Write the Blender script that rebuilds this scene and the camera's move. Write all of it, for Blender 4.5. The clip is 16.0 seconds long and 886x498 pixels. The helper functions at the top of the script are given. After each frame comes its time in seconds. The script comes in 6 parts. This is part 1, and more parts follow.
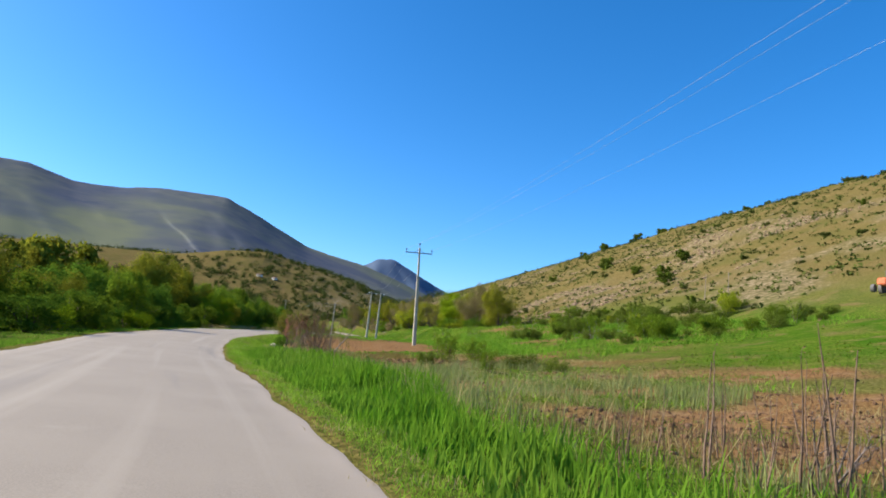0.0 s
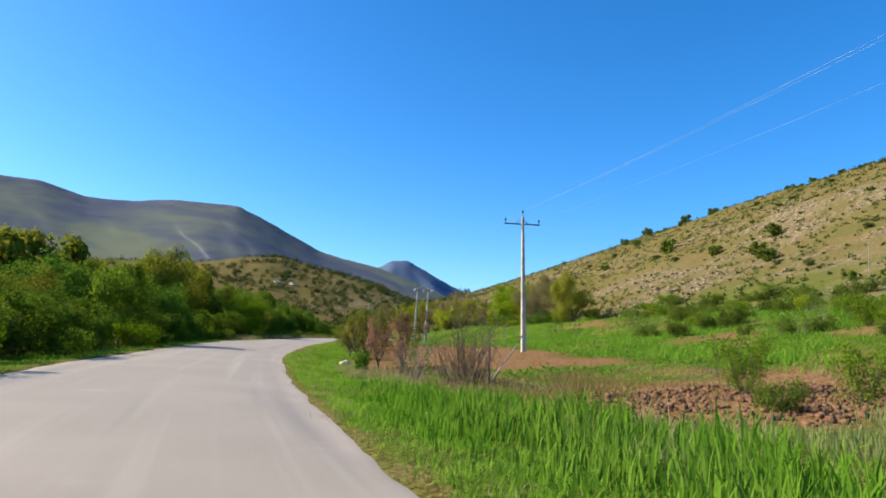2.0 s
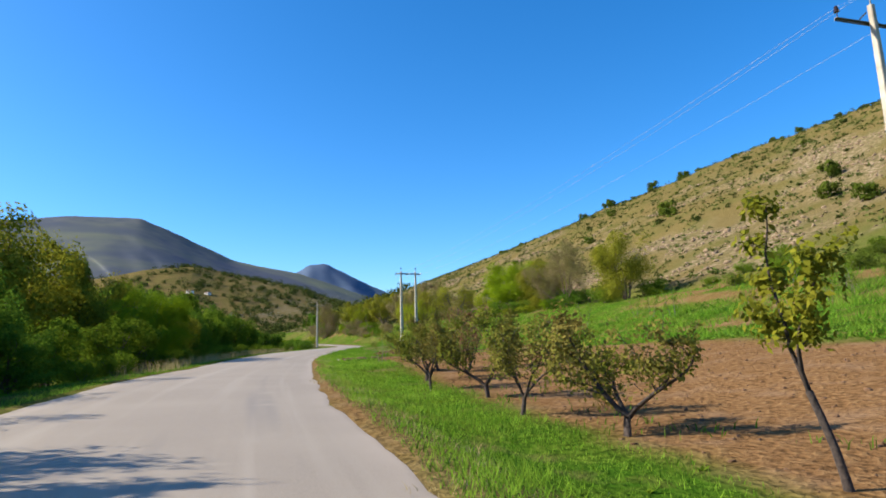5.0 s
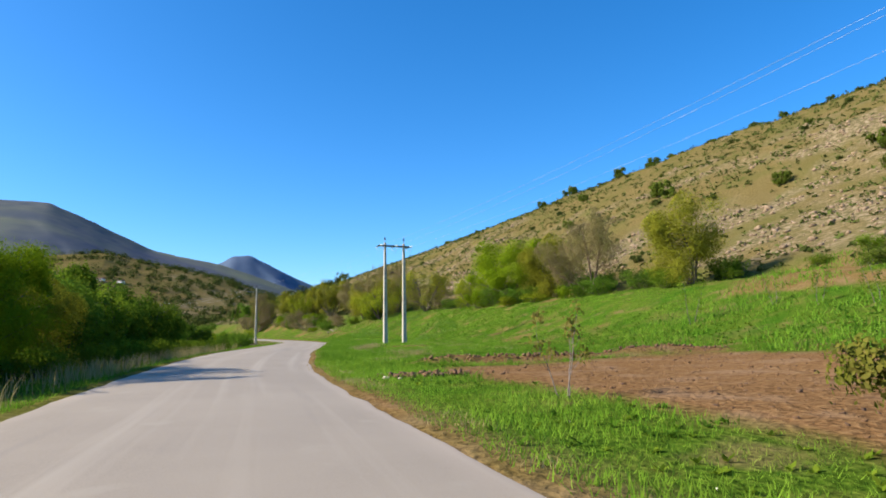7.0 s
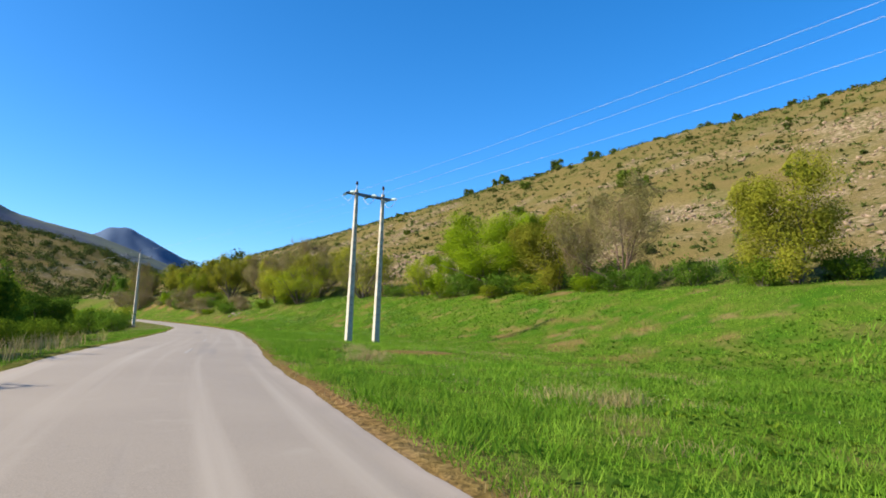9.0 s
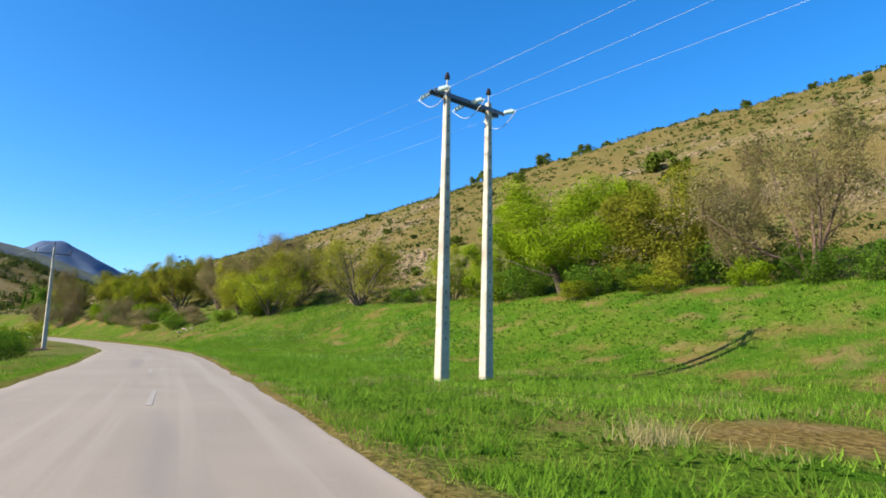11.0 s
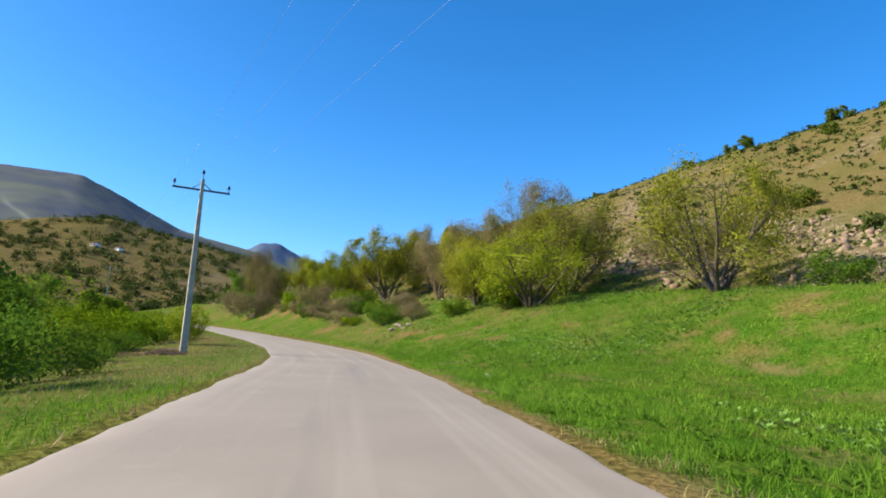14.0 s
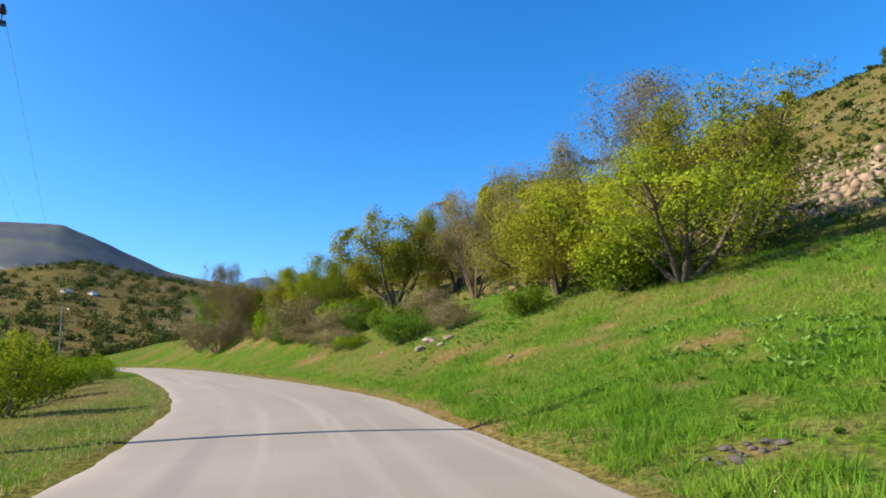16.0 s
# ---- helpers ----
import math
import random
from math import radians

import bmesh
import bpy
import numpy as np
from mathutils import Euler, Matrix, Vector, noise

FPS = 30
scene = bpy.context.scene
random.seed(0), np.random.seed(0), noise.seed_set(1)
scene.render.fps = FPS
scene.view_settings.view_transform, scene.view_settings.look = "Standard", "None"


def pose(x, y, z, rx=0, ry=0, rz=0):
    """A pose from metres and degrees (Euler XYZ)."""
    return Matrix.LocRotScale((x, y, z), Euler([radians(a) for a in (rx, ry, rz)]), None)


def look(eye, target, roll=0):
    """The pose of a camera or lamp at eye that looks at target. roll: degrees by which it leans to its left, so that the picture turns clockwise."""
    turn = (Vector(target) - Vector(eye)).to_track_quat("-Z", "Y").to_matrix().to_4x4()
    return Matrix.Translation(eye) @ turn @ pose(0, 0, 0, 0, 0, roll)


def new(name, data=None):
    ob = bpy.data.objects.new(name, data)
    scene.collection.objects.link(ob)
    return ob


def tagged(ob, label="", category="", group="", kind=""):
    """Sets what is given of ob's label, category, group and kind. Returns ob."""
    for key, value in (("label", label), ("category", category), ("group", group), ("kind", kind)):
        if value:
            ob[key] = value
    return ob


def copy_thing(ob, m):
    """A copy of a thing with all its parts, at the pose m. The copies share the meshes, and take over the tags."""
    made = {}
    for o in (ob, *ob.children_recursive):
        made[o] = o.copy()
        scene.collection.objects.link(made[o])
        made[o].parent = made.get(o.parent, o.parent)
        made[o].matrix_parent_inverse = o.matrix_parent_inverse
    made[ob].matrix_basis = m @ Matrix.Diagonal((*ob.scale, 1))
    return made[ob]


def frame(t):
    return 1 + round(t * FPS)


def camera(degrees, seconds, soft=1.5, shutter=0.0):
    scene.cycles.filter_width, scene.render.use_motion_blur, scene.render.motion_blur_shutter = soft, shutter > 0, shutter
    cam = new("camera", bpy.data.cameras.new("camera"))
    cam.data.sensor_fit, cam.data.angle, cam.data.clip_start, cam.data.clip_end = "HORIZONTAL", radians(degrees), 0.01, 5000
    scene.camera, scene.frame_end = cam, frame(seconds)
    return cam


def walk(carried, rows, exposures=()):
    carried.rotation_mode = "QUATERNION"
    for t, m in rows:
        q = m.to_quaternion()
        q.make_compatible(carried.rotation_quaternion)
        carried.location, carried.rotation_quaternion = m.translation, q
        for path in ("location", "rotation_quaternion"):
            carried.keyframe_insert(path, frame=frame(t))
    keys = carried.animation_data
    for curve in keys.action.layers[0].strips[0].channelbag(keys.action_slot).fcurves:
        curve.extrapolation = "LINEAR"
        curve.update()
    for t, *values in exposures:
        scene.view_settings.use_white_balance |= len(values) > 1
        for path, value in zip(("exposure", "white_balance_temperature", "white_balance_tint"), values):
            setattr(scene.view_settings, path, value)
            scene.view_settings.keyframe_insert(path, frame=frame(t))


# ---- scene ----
cam = camera(67.3, 16.0, soft=1.8)
PATH = [
    (0, (0.391, 0.663, 1.2), (0.844, 2.586, 1.509), 6.1),
    (0.5, (-0.221, 5.917, 1.23), (0.157, 7.863, 1.496), 6.1),
    (1, (-0.93, 11.15, 1.28), (-0.581, 13.103, 1.532), 3.9),
    (1.5, (-1.689, 16.133, 1.37), (-1.303, 18.072, 1.679), 4.4),
    (2, (-2.412, 21.026, 1.373), (-1.994, 22.958, 1.677), 3.6),
    (2.5, (-2.919, 26.573, 1.412), (-2.458, 28.497, 1.706), 2.5),
    (3, (-3.39, 32.319, 1.53), (-2.893, 34.23, 1.845), 1.2),
    (3.5, (-3.789, 38.159, 1.601), (-3.285, 40.063, 1.949), 0.9),
    (4, (-4.252, 43.67, 1.661), (-3.706, 45.563, 2.007), 0.7),
    (4.5, (-4.56, 49.196, 1.801), (-3.957, 51.076, 2.121), -0.7),
    (6.8, (-3.879, 75.433, 2.361), (-3.039, 77.225, 2.647), -0.9),
    (7, (-3.693, 77.638, 2.424), (-2.835, 79.422, 2.71), -1.0),
    (7.5, (-3.292, 83.062, 2.661), (-2.38, 84.82, 2.939), 0.8),
    (8, (-2.72, 88.58, 2.77), (-1.687, 90.272, 3.035), 3.1),
    (8.2, (-2.3, 90.85, 2.81), (-1.246, 92.53, 3.069), 3.4),
    (10.3, (3.005, 112.942, 3.366), (4.254, 114.478, 3.655), 0.1),
    (10.5, (3.621, 115.023, 3.382), (4.877, 116.552, 3.671), 0.4),
    (11, (5.146, 120.192, 3.522), (6.399, 121.721, 3.828), 1.1),
    (11.5, (6.675, 125.23, 3.656), (7.902, 126.772, 3.994), 2.4),
    (12, (7.868, 130.048, 3.696), (9.085, 131.595, 4.056), 3.1),
    (12.5, (9.052, 134.891, 3.712), (10.278, 136.431, 4.065), 4.3),
    (13, (10.472, 139.995, 3.959), (11.563, 141.636, 4.298), 2.3),
    (13.5, (12.156, 145.356, 4.004), (13.036, 147.129, 4.292), 3.6),
    (14, (13.659, 150.513, 4.11), (14.442, 152.33, 4.401), 3.5),
    (14.5, (15.296, 156.2, 4.250), (16.074, 158.027, 4.483), 3.4),
    (15, (16.85, 161.25, 4.2), (17.595, 163.084, 4.485), 2.2),
    (15.5, (17.98, 166.3, 4.44), (18.705, 168.133, 4.78), 0.3),
    (16, (19.625, 171.85, 4.39), (20.433, 173.647, 4.737), -1.7),
]
walk(cam, [(t, look(eye, target, roll)) for t, eye, target, roll in PATH], ((0.0, 0.86), (3.0, 0.95), (4.0, 0.9), (8.0, 0.9), (11.5, 1.0), (12.5, 0.92), (14.0, 0.92), (16.0, 0.99)))


# ---- light ----
SUN = Vector((-0.94, 0.26, 0.60)).normalized()
world = bpy.data.worlds.new("world")
scene.world = world
world.use_nodes = True
wn = world.node_tree
sky = wn.nodes.new("ShaderNodeTexSky")
sky.sky_type, sky.sun_disc = "NISHITA", False
sky.sun_elevation = math.asin(SUN.z)
sky.sun_rotation = math.atan2(SUN.x, SUN.y)
sky.altitude, sky.air_density, sky.dust_density, sky.ozone_density = 1400, 1.0, 2.0, 5.3
tone = wn.nodes.new("ShaderNodeHueSaturation")
tone.inputs["Saturation"].default_value = 1.26
wn.links.new(sky.outputs[0], tone.inputs["Color"])
wn.links.new(tone.outputs[0], wn.nodes["Background"].inputs["Color"])
wn.nodes["Background"].inputs["Strength"].default_value = 0.138
lamp = bpy.data.lights.new("sun", "SUN")
lamp.energy, lamp.angle, lamp.color = 5.0, radians(0.55), (1.0, 0.91, 0.77)
sun = new("sun", lamp)
sun.matrix_world = look(SUN * 200, (0, 0, 0))


# ---- materials ----
def material(name, rough_=0.8, metal=0.0):
    m = bpy.data.materials.new(name)
    m.use_nodes = True
    b = m.node_tree.nodes["Principled BSDF"]
    b.inputs["Roughness"].default_value, b.inputs["Metallic"].default_value = rough_, metal
    return m, m.node_tree, b


def node(tree, kind, **values):
    n = tree.nodes.new("ShaderNode" + kind)
    for key, v in values.items():
        n.inputs[key.replace("_", " ")].default_value = v
    return n


def noise_of(tree, scale, detail=6.0, stretch=None, source="Object"):
    c = tree.nodes.new("ShaderNodeTexCoord")
    n = node(tree, "TexNoise", Scale=scale, Detail=detail)
    out = c.outputs[source]
    if stretch:
        mp = tree.nodes.new("ShaderNodeMapping")
        mp.inputs["Scale"].default_value = stretch
        tree.links.new(out, mp.inputs[0])
        out = mp.outputs[0]
    tree.links.new(out, n.inputs["Vector"])
    return n.outputs["Fac"]


def ramp(tree, fac, *stops):
    r = tree.nodes.new("ShaderNodeValToRGB")
    while len(r.color_ramp.elements) < len(stops):
        r.color_ramp.elements.new(0.5)
    for e, (p, c) in zip(r.color_ramp.elements, stops):
        e.position, e.color = p, (*c, 1) if len(c) == 3 else c
    tree.links.new(fac, r.inputs[0])
    return r.outputs["Color"]


def mix(tree, fac, a, b, blend="MIX"):
    n = tree.nodes.new("ShaderNodeMix")
    n.data_type, n.blend_type = "RGBA", blend
    for socket, v in ((n.inputs[0], fac), (n.inputs[6], a), (n.inputs[7], b)):
        if isinstance(v, (int, float)):
            socket.default_value = v
        elif isinstance(v, tuple):
            socket.default_value = (*v, 1)
        else:
            tree.links.new(v, socket)
    return n.outputs[2]


def band(tree, fac, lo, hi):
    m = tree.nodes.new("ShaderNodeMapRange")
    m.inputs[1].default_value, m.inputs[2].default_value = lo, hi
    tree.links.new(fac, m.inputs[0])
    return m.outputs[0]


def attribute(tree, name):
    a = tree.nodes.new("ShaderNodeAttribute")
    a.attribute_name = name
    return a.outputs["Fac"]


def bump(tree, b, height, strength, distance):
    n = node(tree, "Bump", Strength=strength, Distance=distance)
    tree.links.new(height, n.inputs["Height"])
    tree.links.new(n.outputs[0], b.inputs["Normal"])


def surface(name, dark, light, scale, rough_=0.85, metal=0.0, relief=0.3, size=0.02, second=None):
    """A two-scale mottled surface; second: a stain colour."""
    m, t, b = material(name, rough_, metal)
    fine = noise_of(t, scale)
    c = ramp(t, fine, (0.3, dark), (0.7, light))
    if second:
        c = mix(t, band(t, noise_of(t, scale * 0.17, 4), 0.5, 0.68), c, second)
    t.links.new(c, b.inputs["Base Color"])
    bump(t, b, fine, relief, size)
    return m


def leafy(name, *colours, through_=0.35, clumpy=0.0):
    """Leaves: each its own shade out of the colours, lit through from behind."""
    m, t, b = material(name, 0.75)
    b.inputs["Specular IOR Level"].default_value = 0.0
    g = t.nodes.new("ShaderNodeNewGeometry")
    n = len(colours)
    own = ramp(t, band(t, g.outputs["Random Per Island"], -0.7, 1.7), *[(i / max(n - 1, 1), c) for i, c in enumerate(colours)])
    patch = noise_of(t, 0.55, 2)
    c = mix(t, band(t, patch, 0.35, 0.65), own, mix(t, 0.5, own, colours[-1]))
    info = t.nodes.new("ShaderNodeObjectInfo")
    hue = node(t, "HueSaturation", Saturation=1.0)
    vr = t.nodes.new("ShaderNodeMapRange")
    vr.inputs[3].default_value, vr.inputs[4].default_value = 0.8, 1.2
    t.links.new(info.outputs["Random"], vr.inputs[0])
    t.links.new(vr.outputs[0], hue.inputs["Value"])
    if clumpy:
        spot = noise_of(t, 1.7, 4)
        c = mix(t, band(t, spot, 0.46, 0.62), c, mix(t, clumpy, c, (0.3, 0.36, 0.25), "MULTIPLY"))
        c = mix(t, band(t, noise_of(t, 0.42, 5), 0.56, 0.68), c, mix(t, 0.55, c, (0.17, 0.15, 0.045)))
    t.links.new(c, hue.inputs["Color"])
    t.links.new(hue.outputs[0], b.inputs["Base Color"])
    tr = t.nodes.new("ShaderNodeBsdfTranslucent")
    t.links.new(hue.outputs[0], tr.inputs["Color"])
    ms = t.nodes.new("ShaderNodeMixShader")
    ms.inputs[0].default_value = through_
    t.links.new(b.outputs[0], ms.inputs[1])
    t.links.new(tr.outputs[0], ms.inputs[2])
    t.links.new(ms.outputs[0], t.nodes["Material Output"].inputs["Surface"])
    return m


def asphalt_material():
    m, t, b = material("worn_asphalt", 0.8)
    grain = noise_of(t, 60, 4)
    patches = noise_of(t, 0.35, 5)
    streak = noise_of(t, 1.0, 4, (1.6, 0.03, 1), "UV")
    c = ramp(t, grain, (0.3, (0.222, 0.180, 0.132)), (0.7, (0.305, 0.252, 0.188)))
    c = mix(t, band(t, patches, 0.4, 0.7), c, (0.295, 0.243, 0.180))
    c = mix(t, band(t, streak, 0.52, 0.7), c, (0.335, 0.28, 0.212))
    dark = noise_of(t, 1.0, 3, (0.9, 0.045, 1), "UV")
    c = mix(t, band(t, dark, 0.58, 0.75), c, (0.195, 0.167, 0.137))
    cr = noise_of(t, 0.9, 8, (1, 1, 1), "UV")
    c = mix(t, band(t, cr, 0.63, 0.75), c, (0.31, 0.26, 0.195))
    dust = attribute(t, "dust")
    c = mix(t, dust, c, (0.36, 0.29, 0.22))
    t.links.new(c, b.inputs["Base Color"])
    bump(t, b, grain, 0.35, 0.006)
    return m


def ground_material():
    m, t, b = material("earth_and_turf", 0.95)
    b.inputs["Specular IOR Level"].default_value = 0.0
    fine, mid, wide = noise_of(t, 7, 8), noise_of(t, 0.8, 6), noise_of(t, 0.12, 4)
    turf = ramp(t, fine, (0.3, (0.026, 0.052, 0.006)), (0.5, (0.062, 0.112, 0.010)), (0.72, (0.13, 0.182, 0.022)))
    turf = mix(t, band(t, noise_of(t, 0.33, 5), 0.45, 0.62), turf, mix(t, 0.7, turf, (0.03, 0.09, 0.006)))
    turf = mix(t, band(t, mid, 0.52, 0.7), turf, mix(t, 0.6, turf, (0.13, 0.125, 0.028)))
    turf = mix(t, band(t, noise_of(t, 0.42, 7), 0.58, 0.7), turf, mix(t, 0.75, turf, (0.17, 0.125, 0.05)))
    dry = ramp(t, fine, (0.28, (0.052, 0.038, 0.014)), (0.5, (0.142, 0.104, 0.038)), (0.72, (0.235, 0.172, 0.076)))
    dry = mix(t, band(t, wide, 0.4, 0.65), dry, mix(t, 0.55, dry, (0.085, 0.088, 0.022)))
    soil = ramp(t, fine, (0.25, (0.075, 0.038, 0.016)), (0.5, (0.19, 0.103, 0.043)), (0.8, (0.30, 0.18, 0.082)))
    soil = mix(t, band(t, mid, 0.5, 0.7), soil, mix(t, 0.5, soil, (0.27, 0.175, 0.105)))
    stone = ramp(t, noise_of(t, 1.6, 8), (0.36, (0.09, 0.08, 0.035)), (0.48, (0.15, 0.12, 0.06)), (0.56, (0.205, 0.155, 0.09)), (0.66, (0.30, 0.235, 0.15)))
    c = mix(t, attribute(t, "dry"), turf, dry)
    c = mix(t, attribute(t, "stony"), c, stone)
    c = mix(t, attribute(t, "soil"), c, soil)
    t.links.new(c, b.inputs["Base Color"])
    bump(t, b, fine, 0.8, 0.12)
    return m


def hazed_mountain_material(name, low, high, green):
    m, t, b = material(name, 1.0)
    b.inputs["Specular IOR Level"].default_value = 0.0
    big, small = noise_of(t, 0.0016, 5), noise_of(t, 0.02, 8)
    # low and high are greyed and blued: distance haze sits in the base colour
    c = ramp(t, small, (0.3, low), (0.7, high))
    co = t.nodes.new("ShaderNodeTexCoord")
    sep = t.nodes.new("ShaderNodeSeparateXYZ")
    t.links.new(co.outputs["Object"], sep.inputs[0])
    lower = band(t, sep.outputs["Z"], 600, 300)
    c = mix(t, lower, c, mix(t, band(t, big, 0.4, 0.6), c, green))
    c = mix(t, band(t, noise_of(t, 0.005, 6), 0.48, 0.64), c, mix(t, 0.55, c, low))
    t.links.new(c, b.inputs["Base Color"])
    bump(t, b, small, 0.2, 8.0)
    return m


ASPHALT, GROUND = asphalt_material(), ground_material()
# rock colours of the range carry a blue-grey tint in place of haze
HAZED_MOUNTAIN = hazed_mountain_material("bare_slope_haze_tint", (0.066, 0.080, 0.112), (0.118, 0.120, 0.126), (0.155, 0.165, 0.105))
# bluer copy for the far peak: thicker haze painted as colour
FAR_HAZE_MOUNTAIN = hazed_mountain_material("far_haze_blue_mountain", (0.075, 0.105, 0.16), (0.10, 0.135, 0.19), (0.09, 0.14, 0.16))
BARK = surface("rough_bark", (0.045, 0.032, 0.022), (0.14, 0.11, 0.08), 14, 0.95, relief=0.8)
DARK_BARK = surface("dark_fruit_bark", (0.022, 0.016, 0.013), (0.075, 0.055, 0.045), 18, 0.95, relief=0.8)
PALE_BARK = surface("grey_twigs", (0.11, 0.085, 0.072), (0.25, 0.20, 0.17), 14, 0.95, relief=0.8)
BROWN_BARK = surface("brown_stems", (0.082, 0.048, 0.031), (0.21, 0.138, 0.092), 12, 0.95, relief=0.8)
CONCRETE = surface("cast_concrete", (0.36, 0.32, 0.25), (0.52, 0.47, 0.37), 5, 0.9, relief=0.4, second=(0.31, 0.26, 0.195))
STEEL = surface("galvanised_steel", (0.10, 0.11, 0.12), (0.22, 0.23, 0.24), 20, 0.5, 0.8, relief=0.1)
CERAMIC = surface("dark_glazed_ceramic", (0.02, 0.012, 0.01), (0.05, 0.03, 0.025), 8, 0.25, relief=0.05)
GLASSY = surface("pale_glass_discs", (0.38, 0.50, 0.48), (0.58, 0.68, 0.66), 8, 0.15, relief=0.05)
WIRE = surface("aluminium_wire", (0.36, 0.37, 0.39), (0.48, 0.49, 0.51), 30, 0.5, 0.4, relief=0.05)
PALE_ROCK = surface("pale_tan_rock", (0.14, 0.093, 0.055), (0.33, 0.235, 0.14), 2.5, 0.95, relief=0.7, size=0.06)
STONE = surface("weathered_stone", (0.14, 0.10, 0.068), (0.36, 0.285, 0.205), 3, 0.95, relief=0.9, size=0.08, second=(0.22, 0.15, 0.10))
DARK_STONE = surface("dark_grey_stone", (0.03, 0.024, 0.02), (0.12, 0.095, 0.075), 8, 0.95, relief=0.8, size=0.03)
WHITE_STONE = surface("pale_limestone", (0.36, 0.30, 0.20), (0.58, 0.50, 0.36), 6, 0.9, relief=0.7, size=0.03)
CLOD = surface("turned_earth", (0.07, 0.036, 0.018), (0.20, 0.11, 0.052), 6, 1.0, relief=1.0, size=0.06)
RED_CLOD = surface("red_turned_earth", (0.085, 0.036, 0.016), (0.215, 0.105, 0.048), 6, 1.0, relief=1.0, size=0.06)
PAINT = surface("worn_white_paint", (0.265, 0.23, 0.185), (0.35, 0.31, 0.26), 9, 0.8, relief=0.1)
PLASTER = surface("white_plaster", (0.55, 0.53, 0.50), (0.75, 0.73, 0.70), 2, 0.9, relief=0.1)
ROOF = surface("rusty_roof", (0.10, 0.05, 0.035), (0.20, 0.10, 0.07), 2, 0.8, relief=0.1)
FLOWER = surface("pale_petals", (0.62, 0.60, 0.40), (0.80, 0.78, 0.66), 9, 0.8, relief=0.05)
# also the dark colour that paints shade into the climbing holes
TAR = surface("tar_patch", (0.09, 0.085, 0.08), (0.14, 0.135, 0.13), 12, 0.75, relief=0.2)
WOOD = surface("weathered_wood", (0.16, 0.12, 0.085), (0.33, 0.27, 0.20), 10, 0.95, relief=0.5)
ORANGE = surface("faded_orange_plastic", (0.55, 0.10, 0.02), (0.70, 0.16, 0.04), 5, 0.5, relief=0.1)

LEAF_BRIGHT = leafy("bright_spring_leaves", (0.07, 0.125, 0.005), (0.13, 0.20, 0.007), (0.20, 0.265, 0.012), through_=0.25)
LEAF_OLIVE = leafy("olive_yellow_leaves", (0.055, 0.078, 0.009), (0.165, 0.178, 0.016), (0.31, 0.29, 0.032), through_=0.35)
LEAF_YELLOW = leafy("yellow_green_leaves", (0.08, 0.12, 0.008), (0.195, 0.245, 0.014), (0.34, 0.365, 0.026), through_=0.35)
LEAF_DARK = leafy("dark_green_leaves", (0.03, 0.075, 0.010), (0.07, 0.145, 0.015), (0.15, 0.23, 0.022), through_=0.42)
LEAF_MID = leafy("fresh_green_leaves", (0.045, 0.10, 0.008), (0.105, 0.178, 0.013), (0.205, 0.265, 0.024), through_=0.45)
LEAF_BROWN = leafy("brownish_buds", (0.15, 0.10, 0.062), (0.22, 0.165, 0.085), (0.22, 0.23, 0.05))
LEAF_ORCHARD = leafy("orchard_leaves", (0.06, 0.10, 0.012), (0.12, 0.16, 0.018), (0.18, 0.19, 0.026), (0.22, 0.10, 0.06))
LEAF_BLOSSOM = leafy("leaves_and_pink_blossom", (0.055, 0.095, 0.010), (0.11, 0.155, 0.016), (0.17, 0.19, 0.03), (0.36, 0.09, 0.13), (0.50, 0.13, 0.20))
LEAF_SHRUB = leafy("hill_shrub_leaves", (0.035, 0.053, 0.014), (0.065, 0.088, 0.02), (0.105, 0.122, 0.03), through_=0.2)
LEAF_DULL = leafy("dull_olive_leaves", (0.045, 0.075, 0.010), (0.085, 0.125, 0.016), (0.15, 0.185, 0.028), through_=0.35)
LEAF_SAGE = leafy("sage_green_leaves", (0.09, 0.18, 0.03), (0.15, 0.26, 0.05), (0.23, 0.34, 0.09))
LEAF_HERB = leafy("green_herb_leaves", (0.06, 0.15, 0.012), (0.11, 0.225, 0.02), (0.18, 0.29, 0.04), through_=0.5)
GRASS_TALL = leafy("tall_green_grass", (0.04, 0.125, 0.007), (0.075, 0.19, 0.010), (0.12, 0.25, 0.018), (0.19, 0.27, 0.04), through_=0.45)
GRASS_SHORT = leafy("meadow_grass", (0.09, 0.21, 0.015), (0.165, 0.315, 0.024), (0.28, 0.40, 0.05), clumpy=0.5, through_=0.5)
GRASS_LUSH = leafy("lush_dark_grass", (0.07, 0.19, 0.013), (0.14, 0.295, 0.021), (0.23, 0.37, 0.045), through_=0.5)
DEAD_WEED = leafy("dead_brown_stems", (0.035, 0.022, 0.014), (0.09, 0.058, 0.034), (0.17, 0.12, 0.07), through_=0.1)
GRASS_PALE = leafy("pale_wheat_like_grass", (0.07, 0.12, 0.02), (0.13, 0.19, 0.045), (0.21, 0.25, 0.08), (0.28, 0.27, 0.12), through_=0.4)
RUSTY = leafy("rusty_dry_weeds", (0.07, 0.04, 0.018), (0.15, 0.085, 0.038), (0.26, 0.17, 0.075), (0.16, 0.17, 0.035), through_=0.25)
GRASS_DRY = leafy("dry_straw", (0.22, 0.17, 0.065), (0.32, 0.26, 0.11), (0.44, 0.37, 0.18))


